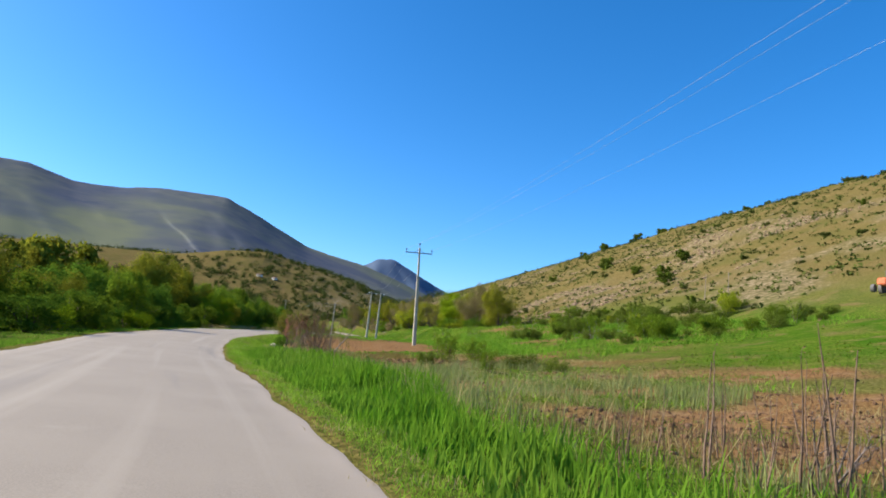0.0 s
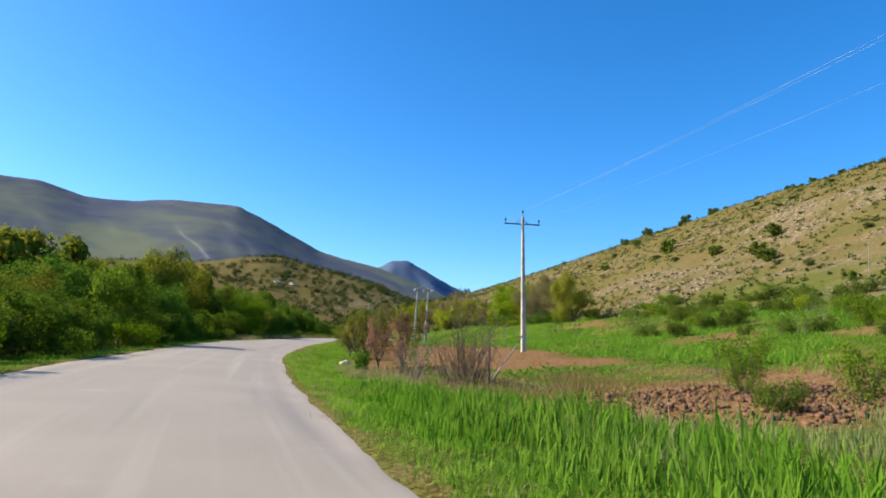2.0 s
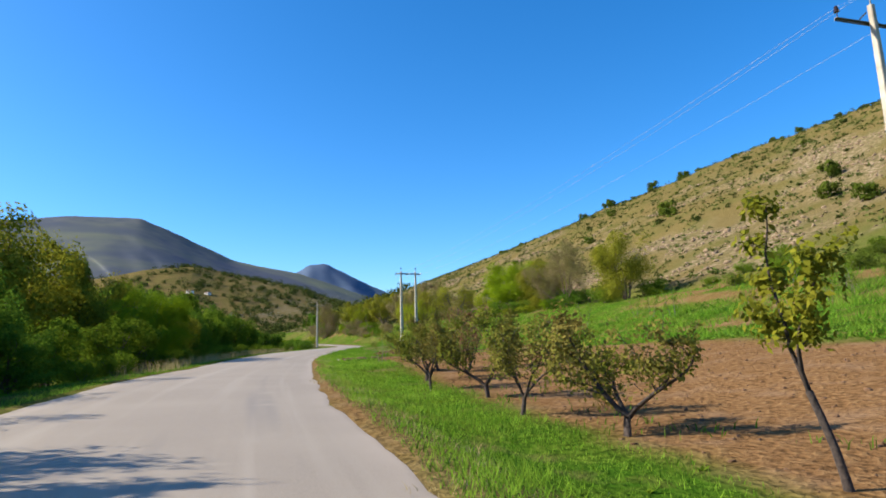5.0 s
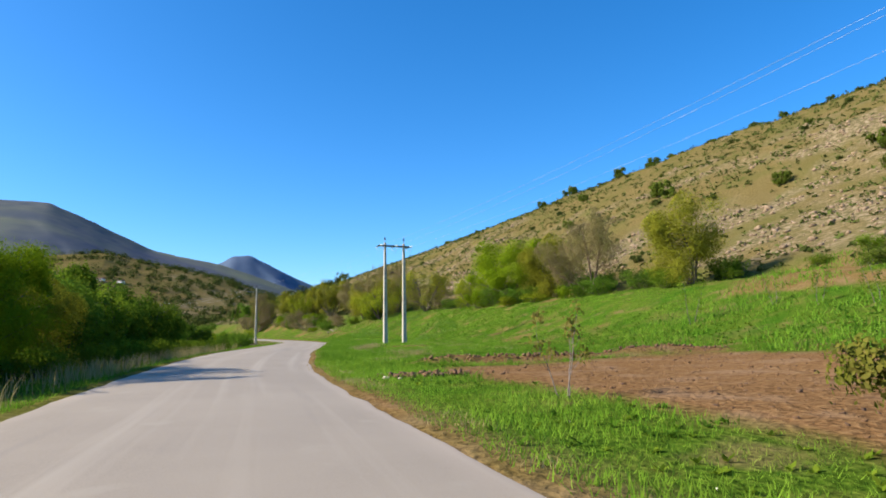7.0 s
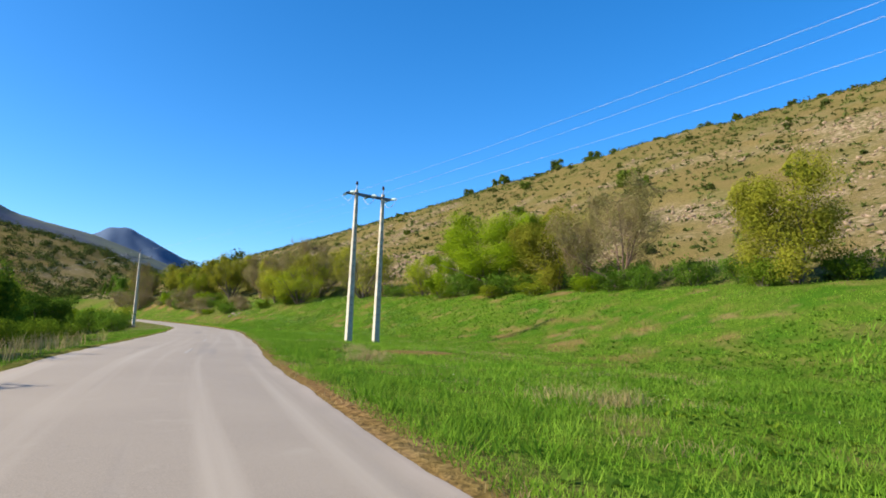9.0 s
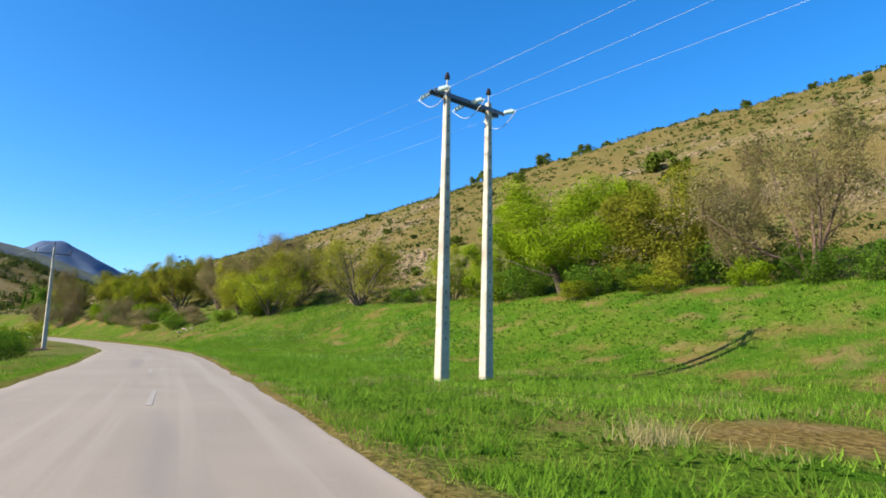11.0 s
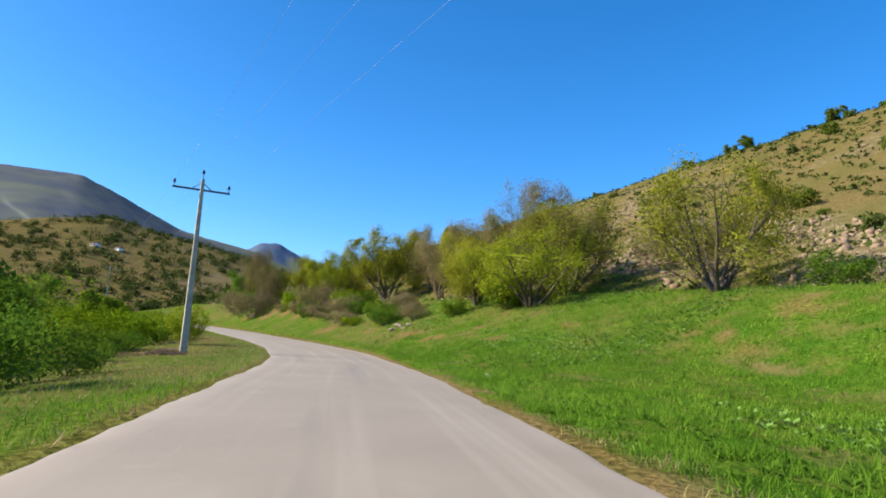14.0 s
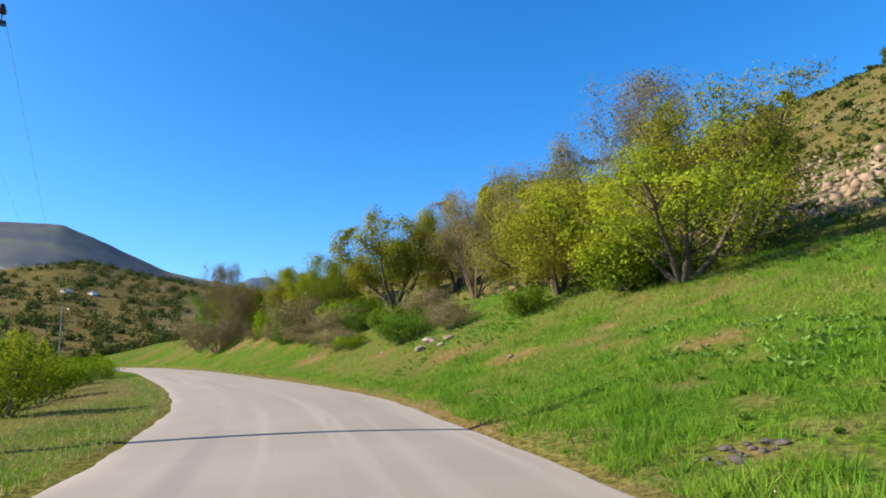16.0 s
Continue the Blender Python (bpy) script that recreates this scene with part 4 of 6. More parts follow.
def mountain(name, eye, crest, distance, foot, mat, seed, label, span):
    """A range whose crest rises to the given angles, seen from the valley: rows of bearing and height in degrees."""
    az = np.arange(span[0], span[1], 0.16)
    el = np.interp(az, *zip(*crest))
    el = np.convolve(np.pad(el, 2, mode="edge"), np.full(5, 1 / 5), mode="valid")
    fr = np.linspace(0, 1, 56)
    AZ, FR = np.meshgrid(az, fr)
    body = np.convolve(np.pad(el, 40, mode="edge"), np.hanning(81) / np.hanning(81).sum(), mode="valid")
    w = FR ** 4
    EL = w * np.interp(AZ.ravel(), az, el).reshape(AZ.shape) + (1 - w) * np.interp(AZ.ravel(), az, body).reshape(AZ.shape) + 0.06 * rough(AZ, FR * 30, 1.2, seed) * FR ** 3
    gully = rough(AZ + 6 * FR + 90, FR * 9, 5.0, seed + 2, 3)
    ridged = 1 - np.sqrt(gully ** 2 + 0.02) * 2
    D = foot + (distance - foot) * FR + 0.07 * distance * ridged * np.sin(np.pi * FR)
    top = np.tan(np.radians(EL)) * distance
    H = top * FR ** 0.95 + top * 0.11 * ridged * np.sin(np.pi * np.clip(FR, 0, 1)) ** 0.9
    back = np.stack([np.sin(np.radians(az)) * distance * 1.3 + eye[0], np.cos(np.radians(az)) * distance * 1.3 + eye[1], az * 0 + 0.0], -1)
    V = np.stack([np.sin(np.radians(AZ)) * D + eye[0], np.cos(np.radians(AZ)) * D + eye[1], H + eye[2] * FR - 30 * (1 - FR)], -1)
    V = np.concatenate([V, back[None]])
    n, k = V.shape[:2]
    i = np.arange(n * k).reshape(n, k)
    q = np.stack([i[:-1, :-1], i[:-1, 1:], i[1:, 1:], i[1:, :-1]], -1).reshape(-1, 4)
    ob = new(name, quick_mesh(name, V.reshape(-1, 3), q, mat, True))
    return tagged(ob, label, "mountain", kind="structure")


mountain("backdrop_mountain", (3, 85, 2.5), ((-75, 9.5), (-45, 10), (-28, 10.4), (-21.5, 10.8), (-20.3, 10.85), (-17, 10.1), (-14, 10.3), (-11, 10.85), (-8.5, 10.98), (-5.5, 11.0), (-3, 10.0), (0, 8.65), (1.7, 7.85), (4.5, 7.3), (6.8, 6.9), (9, 6.2), (12, 5.1), (16, 3.6), (22, 2), (30, 1)), 2800, 1150, HAZED_MOUNTAIN, 71, "bare grey-green mountain range, blued for haze, with a long smooth crest", (-75, 30))
mountain("backdrop_peak", (3, 85, 2.5), ((-10, 3), (0, 4.5), (5.5, 6.5), (7.1, 6.95), (7.9, 7.6), (8.5, 7.55), (9.3, 7.66), (9.9, 7.3), (11, 6.8), (13, 5.8), (15, 4.9), (18, 3.6), (25, 2.5), (40, 2)), 4100, 3000, FAR_HAZE_MOUNTAIN, 83, "hazy blue flat-topped far peak", (-10, 40))


# ---- the overhead line ----
def box_bm(bm, sx, sy, sz, m):
    r = bmesh.ops.create_cube(bm, size=1)
    bmesh.ops.transform(bm, matrix=m @ Matrix.Diagonal((sx, sy, sz, 1)), verts=r["verts"])
    return r["verts"]


def shaft_mesh(height, base, top):
    """A tapered concrete shaft with chamfered corners; no climbing holes are cut."""
    bm = bmesh.new()
    levels = np.linspace(-0.3, height, 14)
    rings = []
    for z in levels:
        f = (z + 0.3) / (height + 0.3)
        a, b = (base[k] + (top[k] - base[k]) * f for k in (0, 1))
        a, b, c = a / 2, b / 2, 0.022
        pts = [(a - c, -b), (a, -b + c), (a, b - c), (a - c, b), (-a + c, b), (-a, b - c), (-a, -b + c), (-a + c, -b)]
        rings.append([bm.verts.new((x, y, z)) for x, y in pts])
    for lo, hi in zip(rings, rings[1:]):
        for i in range(8):
            bm.faces.new((lo[i], lo[(i + 1) % 8], hi[(i + 1) % 8], hi[i]))
    bm.faces.new(rings[-1])
    bm.faces.new(rings[0][::-1])
    return bm


def insulator_bm(h=0.22, r=0.085):
    """A pin with a ribbed ceramic bell."""
    bm = bmesh.new()
    prof = [(0.015, -0.14), (0.015, 0.02), (r, 0.03), (r * 0.75, h * 0.35), (r * 0.95, h * 0.42), (r * 0.6, h * 0.7), (r * 0.7, h * 0.78), (r * 0.4, h), (0.0, h)]
    rings = [[bm.verts.new((q * math.cos(k * math.pi / 5), q * math.sin(k * math.pi / 5), z)) for k in range(10)] for q, z in prof]
    for lo, hi in zip(rings, rings[1:]):
        for k in range(10):
            bm.faces.new((lo[k], lo[(k + 1) % 10], hi[(k + 1) % 10], hi[k]))
    bmesh.ops.remove_doubles(bm, verts=bm.verts, dist=0.0005)
    return bm


def string_bm(n=3):
    """A horizontal strain string of glass discs along +x."""
    bm = bmesh.new()
    bmesh.ops.create_cone(bm, segments=6, radius1=0.018, radius2=0.018, depth=0.62, matrix=pose(0.31, 0, 0, 0, 90, 0))
    for k in range(n):
        bmesh.ops.create_cone(bm, segments=12, cap_ends=True, radius1=0.09, radius2=0.04, depth=0.08, matrix=pose(0.18 + 0.15 * k, 0, 0, 0, 90, 0))
    return bm


def pole(x, y, height, turn, lean_x=0.0, lean_y=0.0, label="", z=None, arm=1.42):
    """A concrete pole with one steel crossarm and three pin insulators; returns the wire points."""
    m = pose(x, y, float(land(x, y)) if z is None else z, lean_x, lean_y, turn)
    p = thing("power_pole", m, label, "power pole", "poles of the overhead line")
    part("shaft", shaft_mesh(height, (0.36, 0.30), (0.17, 0.15)), CONCRETE, p)
    bm = bmesh.new()
    box_bm(bm, 2 * arm, 0.09, 0.012, pose(0, 0.12, height - 0.50))
    box_bm(bm, 2 * arm, 0.012, 0.09, pose(0, 0.16, height - 0.54))
    cross = part("crossarm", bm, STEEL, p, "galvanised steel angle crossarm")
    for s in (-1, 1):
        bm = bmesh.new()
        box_bm(bm, 0.55, 0.012, 0.04, pose(s * 0.27, 0.13, height - 0.34, 0, s * 38, 0))
        part("brace", bm, STEEL, cross)
    bm = bmesh.new()
    bmesh.ops.create_cone(bm, segments=8, cap_ends=True, radius1=0.03, radius2=0.02, depth=0.3, matrix=pose(0, 0, height + 0.1))
    pin = part("top_pin", bm, STEEL, p)
    pts = []
    for ix, iz in ((-arm + 0.08, height - 0.35), (0, height + 0.28), (arm - 0.08, height - 0.35)):
        ob = part("insulator", insulator_bm(), CERAMIC, cross if ix else pin, "dark ceramic pin insulator")
        ob.matrix_basis = pose(ix, 0.12 if ix else 0, iz)
        pts.append(m @ Vector((ix, 0.12 if ix else 0, iz + 0.17)))
    return pts


def double_pole(x, y, height, gap, label):
    z = float(land(x, y))
    m = pose(x, y, z, 0, 0, 2)
    p = thing("double_power_pole", m, label, "power pole", "poles of the overhead line")
    for s in (-1, 1):
        ob = part("shaft", shaft_mesh(height, (0.40, 0.32), (0.19, 0.17)), CONCRETE, p, "pale cast concrete shaft")
        ob.matrix_basis = pose(s * gap / 2, 0, 0)
        # thin dark boxes on the face paint the shade inside climbing holes
        for k in range(16):
            zk = 1.3 + 0.48 * k
            bm = bmesh.new()
            box_bm(bm, 0.055, 0.01, 0.075, pose(0, -0.16 + 0.075 * (zk + 0.3) / (height + 0.3), zk))
            part("climbing_hole", bm, TAR, ob)
    for dy in (-0.14, 0.14):
        bm = bmesh.new()
        box_bm(bm, gap + 1.3, 0.012, 0.14, pose(0, dy, height - 0.28))
        box_bm(bm, gap + 1.3, 0.09, 0.012, pose(0, dy * 0.65, height - 0.21))
        part("crossarm", bm, STEEL, p)
    ends = []
    for ix in (-gap / 2 - 0.55, 0.0, gap / 2 + 0.55):
        for s in (-1, 1):
            ob = part("insulator_string", string_bm(), GLASSY, p, "pale glass strain insulator")
            ob.matrix_basis = pose(ix, s * 0.16, height - 0.26, 0, 6, 90 * s)
            ends.append(m @ Vector((ix, s * 0.80, height - 0.33)))
        loop = [(Vector((ix, -0.8, height - 0.33)).lerp(Vector((ix, 0.8, height - 0.33)), k / 8) - Vector((0, 0, 0.45 * math.sin(math.pi * k / 8)))) for k in range(9)]
        part("jumper", quick_mesh("jumper", *tubes([(loop, [0.012] * 9)], 5), WIRE, True), WIRE, p)
    for s in (-1, 1):
        bm = bmesh.new()
        bmesh.ops.create_cone(bm, segments=8, cap_ends=True, radius1=0.03, radius2=0.025, depth=0.35, matrix=pose(s * gap / 2, 0, height + 0.12))
        part("top_pin", bm, STEEL, p)
        ob = part("insulator", insulator_bm(0.24, 0.10), CERAMIC, p, "dark ceramic pin insulator")
        ob.matrix_basis = pose(s * gap / 2, 0, height + 0.3)
    return ends[0::2], ends[1::2]


def wires(a, b, sag, r=0.0042):
    for p, q in zip(a, b):
        n = 40
        pts = [p.lerp(q, k / n) - Vector((0, 0, sag * 4 * (k / n) * (1 - k / n))) for k in range(n + 1)]
        ob = new("overhead_wire", quick_mesh("overhead_wire", *tubes([(pts, [r] * (n + 1))], 5), WIRE, True))
        tagged(ob, "thin aluminium overhead power wire between poles", "wire", "wires of the overhead line")


P1 = pole(14.3, 68.05, 10.1, 2, 0, -3.0, "weathered concrete pole with steel crossarm in tilled soil")
HB, HF = double_pole(19.4, 136.38, 9.5, 1.94, "twin pale concrete poles joined by a crossarm on meadow")
P3 = pole(15.4, 186.4, 8.9, 2, 0, 0, "grey concrete pole with steel crossarm on the verge")
P0 = pole(12.5, -6.0, 10.2, 0, 0, 0, "weathered concrete pole with steel crossarm on rough grass")
P5 = pole(3.6, 331, 12.0, -10, 0, 0, "far concrete pole with steel crossarm among bushes")
wires(P0, P1, 0.8, 0.003)
wires(P1, HB, 0.75)
wires(HF, P3, 0.35, 0.0022)
wires(P3, P5, 1.6)


# ---- trees and bushes on the left, along the stream ----
WORDS = {"bright": "bright green leafy tree beside the road", "big_golden": "large round olive-yellow tree beside the road", "dark": "dense dark green riverside tree with low branches", "mid": "leafy fresh green riverside tree with low branches", "golden": "tall olive-yellow riverside tree in spring leaf",
         "bush": "round green bush on the stream side of the road", "bright_bush": "bright yellow-green bush on the stream side of the road"}
rng = random.Random(7)
for kind, x, y, high, wide in (
        ("dark", -12.8, 31, 2.2, 2.2), ("dark", -11.6, 38.5, 2.1, 2.0), ("bright_bush", -12.4, 43.5, 2.0, 1.7), ("mid", -12.6, 47.5, 2.6, 2.0), ("dark", -13.6, 52.5, 3.0, 2.2), ("mid", -13.6, 57.0, 2.7, 2.2), ("dark", -13.6, 60.5, 2.3, 1.7), ("mid", -12.3, 64.6, 4.9, 2.1), ("golden", -18.4, 63.0, 5.4, 2.8), ("mid", -12.0, 68.5, 2.6, 1.8), ("dark", -12.2, 73.5, 2.6, 1.8), ("mid", -12.0, 78.5, 2.5, 1.8), ("dark", -11.6, 84, 2.6, 1.8), ("dark", -16.8, 70, 6.2, 3.2), ("mid", -16.6, 76, 6.6, 3.2), ("dark", -15.4, 82, 6.0, 3.2), ("dark", -14.4, 88.5, 5.4, 3.0), ("mid", -12.0, 92.5, 3.4, 2.2),
        ("golden", -20, 48, 6.0, 3.6), ("golden", -25, 38, 6.2, 3.8), ("golden", -21.5, 57, 6.8, 3.8), ("golden_far", -28, 47, 6.8, 4.2), ("golden_far", -32, 34, 6.8, 4.2), ("golden_far", -28, 60, 7.4, 4.4), ("mid_far", -18, 37, 3.8, 2.8), ("mid", -18.0, 52, 4.4, 2.8),
        ("dark", -20.5, 70, 6.6, 3.4), ("mid", -21.0, 78, 7.0, 3.6), ("dark", -20.8, 88, 7.2, 3.6), ("golden_far", -27, 74, 9.4, 4.2), ("golden_far", -26, 86, 10.2, 4.4),
        ("big_golden", -17.0, 104.5, 11.3, 5.0), ("mid", -9.4, 96.5, 3.2, 2.0), ("bright", -8.2, 101.5, 5.2, 2.7), ("dark", -9.2, 106, 4.6, 2.6), ("golden", -7.8, 111, 4.8, 2.6), ("dark", -7.0, 116.5, 5.0, 2.7), ("mid", -5.4, 122.5, 5.2, 2.7), ("dark", -4.2, 130, 5.6, 3.0), ("mid", -2.6, 138, 5.8, 3.0), ("dark", -1.0, 145.5, 5.6, 2.9), ("mid", 0.4, 153, 5.0, 2.6), ("dark", 1.2, 161, 4.2, 2.4),
        ("golden", -13.0, 108, 7.6, 3.6), ("dark", -12.2, 115, 7.8, 3.6), ("mid", -10.6, 122, 8.2, 3.8), ("dark", -9.4, 130, 8.4, 3.8), ("mid", -8.4, 140, 8.6, 3.8), ("dark", -7.4, 149, 8.8, 3.8), ("mid", -10, 157, 10, 4.2), ("dark", -6.6, 170, 9, 3.6), ("mid", -2.6, 183, 7.6, 3.4), ("dark", 5.2, 181, 4.4, 2.8), ("dark", 7.6, 186.5, 3.8, 2.4), ("dark", 3.0, 190, 4.6, 2.8), ("dark_far", 1.5, 206, 8, 3.8), ("mid_far", 8, 240, 5.0, 3.0),
        ("dark_far", -18, 112, 8.6, 4.2), ("mid_far", -17, 124, 8.5, 4), ("dark_far", -16, 136, 8.6, 4), ("mid_far", -15, 148, 8.8, 4), ("mid_far", -24, 130, 9, 4.4), ("golden_far", -24, 105, 9, 4.4), ("golden_far", -34, 74, 8.6, 4.6), ("dark_far", -36, 52, 8, 4.6),
        ("bush", -6.6, 108.5, 1.4, 1.2), ("bush", -5.0, 114, 1.3, 1.2), ("bush", -3.6, 120, 1.4, 1.2), ("bush", -1.6, 127, 1.5, 1.3), ("bush", 0.4, 134, 1.4, 1.3), ("bush", 2.4, 141, 1.3, 1.2), ("bush", 5.0, 150, 1.1, 1.0), ("bush", 4.0, 158, 1.8, 1.5), ("bush", -10.6, 48.5, 1.2, 1.1), ("bright_bush", -10.6, 60.5, 1.6, 1.3), ("bush", -10.6, 66, 1.0, 0.9), ("bush", -10.3, 75, 0.9, 0.9), ("bush", -9.6, 87, 1.0, 0.9), ("bush", -9.0, 93, 1.3, 1.2)):
    plant(kind, x, y, 1, rng.uniform(0, 360), WORDS[kind.replace("_far", "")], "riverside trees", high=high * rng.uniform(0.96, 1.04), wide=wide * rng.uniform(0.96, 1.06))
for kind, x, y, s, tall in (
        ("willow", 16.0, 195.6, 1.0, 1.0), ("bright_bush", 12.4, 199, 1.05, 0.9), ("bright_bush", 10.2, 193, 1.0, 0.9), ("bush", 13.6, 204.5, 1.0, 0.9), ("willow", 14.8, 214, 1.0, 0.9), ("bright_bush", 15.4, 208, 0.8, 0.9), ("bush", 10.5, 189, 0.8, 0.8), ("bush", 11.0, 205, 1.1, 0.8), ("bush", 7.0, 210, 1.3, 0.9), ("bright_bush", 11, 217, 1.4, 0.9), ("bush", 15.5, 222, 0.9, 0.7), ("bright_bush", 16.5, 230, 0.9, 0.7), ("bush", 14, 238, 1.0, 0.7),
        ("willow", 6.5, 200, 1.4, 0.9), ("bush", 4, 200, 1.3, 0.9), ("bright_bush", 1, 214, 1.7, 1.0), ("mid", -4, 228, 0.7, 0.9), ("bright_bush", 6, 228, 1.6, 0.9), ("bush", 12, 248, 1.1, 0.7), ("bright_bush", 14, 256, 1.1, 0.7), ("bush", 10, 262, 1.3, 0.7),
        ("bush", 5.4, 167, 0.7, 0.7), ("bush", 3.5, 181, 1.0, 0.8), ("dark", -8, 205, 0.8, 0.9), ("mid", -12, 245, 0.8, 0.9), ("dark", -2, 262, 0.7, 0.8)):
    plant(kind, x, y, s * rng.uniform(0.92, 1.08), rng.uniform(0, 360), {"dark": "dense dark green riverside tree with low branches", "mid": "leafy fresh green riverside tree with low branches", "bush": "round green bush below the road verge", "bright_bush": "bright yellow-green bush below the road verge", "willow": "upright yellow-green bush beside a grass spur"}[kind], "bushes along the stream", tall)
for x, y, high, wide in ((10.4, 167.5, 2.3, 1.9), (9.2, 171.5, 2.6, 2.2), (11.6, 174.5, 1.5, 1.4), (12.6, 190.6, 1.2, 1.3)):
    plant("dark_bush", x, y, 1, x * 60, "dark shaded bush below the road verge", "bushes along the stream", high=high, wide=wide)
for x, y, s in ((27.5, 298, 0.45), (29.5, 301, 0.5), (-24, 300, 1.0), (-30, 310, 1.1)):
    plant("poplar", x, y, s, x * 20, "narrow dark green poplar beside the lane", "poplars")

# ---- trees along the foot of the hill ----
ROW = "trees along the hill foot"
for kind, x, y, high, wide, label in (
        ("golden", 41.0, 120.5, 7.8, 3.7, "tall olive-yellow tree at the hill foot"),
        ("dark_bush", 39.8, 147.0, 2.2, 2.1, "dark shaded bush under a broad tree"),
        ("dark_bush", 40.4, 154.0, 2.5, 2.2, "dark shaded bush under a broad tree"),
        ("dark_bush", 40.7, 144.2, 2.0, 1.8, "dark shaded bush under an olive tree"),
        ("dark_bush", 37.4, 193.0, 1.8, 1.9, "dark shaded bush under crooked stems"),
        ("dark_bush", 39.4, 131.0, 1.9, 1.7, "dark bush beside a half-bare tree"),
        ("dark_bush", 41.8, 124.6, 2.2, 1.9, "dark bush beside an olive tree"),
        ("dark_bush", 42.5, 171.0, 1.7, 1.8, "dark bush at the stony hill foot"),
        # next six are added dark fillers: they imitate shade seen through the crowns
        ("dark_bush", 43.6, 146.5, 3.2, 2.6, "dark bush added as shade behind a broad tree"),
        ("dark_bush", 43.4, 151.5, 3.4, 2.8, "dark bush added as shade behind a broad tree"),
        ("dark_bush", 43.8, 140.5, 3.0, 2.6, "dark bush added as shade behind an olive tree"),
        ("dark_bush", 43.0, 156.0, 2.8, 2.4, "dark bush added as shade behind a broad tree"),
        ("dark_bush", 43.4, 135.5, 2.6, 2.4, "dark bush added as shade behind a half-bare tree"),
        ("dark_bush", 43.5, 129.5, 2.4, 2.2, "dark bush added as shade beside a half-bare tree"),
        ("bush", 38.8, 121.5, 1.8, 1.6, "low green bush beside a tree"),
        ("bush", 43.5, 118.5, 2.2, 1.8, "low green bush beside a tree"),
        ("bare", 40.8, 134.3, 8.8, 5.2, "half-bare greyish tree with fine twigs"),
        ("bare", 40.2, 137.4, 6.6, 1.7, "thin half-bare tree with pale stem"),
        ("dark_bush", 39.0, 133.6, 1.6, 1.5, "low bright bush under a bare tree"),
        ("bright_bush", 39.2, 136.6, 1.5, 1.3, "low bright bush under a bare tree"),
        ("golden", 42.6, 143.0, 7.3, 4.2, "olive-brown tree with a rounded crown"),
        ("bright", 41.4, 150.8, 8.1, 6.1, "broad bright green tree with a spreading crown"),
        ("bright_bush", 39.3, 156.4, 2.4, 1.9, "bright green bush below a broad tree"),
        ("willow", 38.5, 147.5, 1.3, 1.5, "green bush below a broad tree"),
        ("willow", 38.4, 141.5, 1.2, 1.5, "green bush below an olive tree"),
        ("bright", 41.6, 157.4, 5.9, 3.0, "bright green tree with a low rounded crown"),
        ("vase_green", 41.6, 163.2, 4.8, 2.5, "small yellow-green tree on several stems"),
        ("bush", 42.0, 166.5, 1.7, 1.7, "grey-green bush at the hill foot"),
        ("open", 40.9, 176.8, 6.8, 4.7, "open olive tree branching low on many stems"),
        ("bare", 44, 181, 4.8, 4.2, "low half-bare tree spreading sideways"),
        ("open_green", 38.0, 190.8, 5.7, 4.7, "yellow-green tree with several crooked stems"),
        ("open", 41.2, 191.2, 7.3, 4.6, "olive tree with dark crooked limbs"),
        ("bare", 42.2, 195.4, 9.2, 5.0, "half-bare tree with a bird's nest in its twigs"),
        ("bare", 38.3, 200.8, 7.4, 4.6, "half-bare tree with grey twigs"),
        ("golden", 37.4, 198.2, 5.8, 3.2, "olive-yellow tree with a rounded crown"),
        ("willow", 37.4, 193.4, 2.6, 2.6, "bright green bush leaning over the bank"),
        ("bush", 35.2, 197.6, 1.4, 1.3, "grey-green bush on the bank"),
        ("golden", 41.5, 206.5, 7.2, 3.8, "olive-yellow tree with a rounded crown"),
        ("bare", 40, 212, 7.6, 3.8, "half-bare tree with grey twigs"),
        ("brown_bush", 34.6, 207.5, 2.2, 1.9, "brownish twiggy bush on the bank"),
        ("vase", 38.4, 223.5, 8.0, 5.4, "domed olive tree with dark crooked stems"),
        ("golden", 43, 221, 6.6, 3.8, "olive-yellow tree with a rounded crown"),
        ("brown_bush", 32.4, 219, 2.6, 2.4, "brownish twiggy bush on the bank"),
        ("brown_bush", 31.6, 228.0, 4.0, 2.8, "brownish twiggy bush on the bank"),
        ("vase_green", 33.6, 231.5, 6.3, 2.8, "yellow-green tree beside the lane"),
        ("golden", 36.5, 236, 6.4, 3.4, "olive-yellow tree with a rounded crown"),
        ("bright_bush", 30.4, 236, 3.0, 1.7, "bright yellow-green bush beside the lane"),
        ("bare", 28.0, 249, 8.6, 3.8, "half-bare brownish tree on an earth bank"),
        ("brown_bush", 26.6, 245.5, 4.2, 3.0, "brownish twiggy bush on an earth bank"),
        ("golden", 33.5, 246, 6.4, 3.4, "olive-yellow tree with a rounded crown"),
        ("brown_bush", 25.4, 256, 4.0, 2.8, "brownish twiggy bush beside the lane"),
        ("golden", 30, 260, 6.6, 3.6, "olive-yellow tree beside the lane"),
        ("dark", 28, 272, 5.6, 3.2, "dark green tree at the bend"),
        ("golden", 38, 262, 6.0, 3.4, "olive-yellow tree with a rounded crown")):
    plant(kind, x, y, 1, x * 47 + y * 13, label, ROW, high=high, wide=wide)

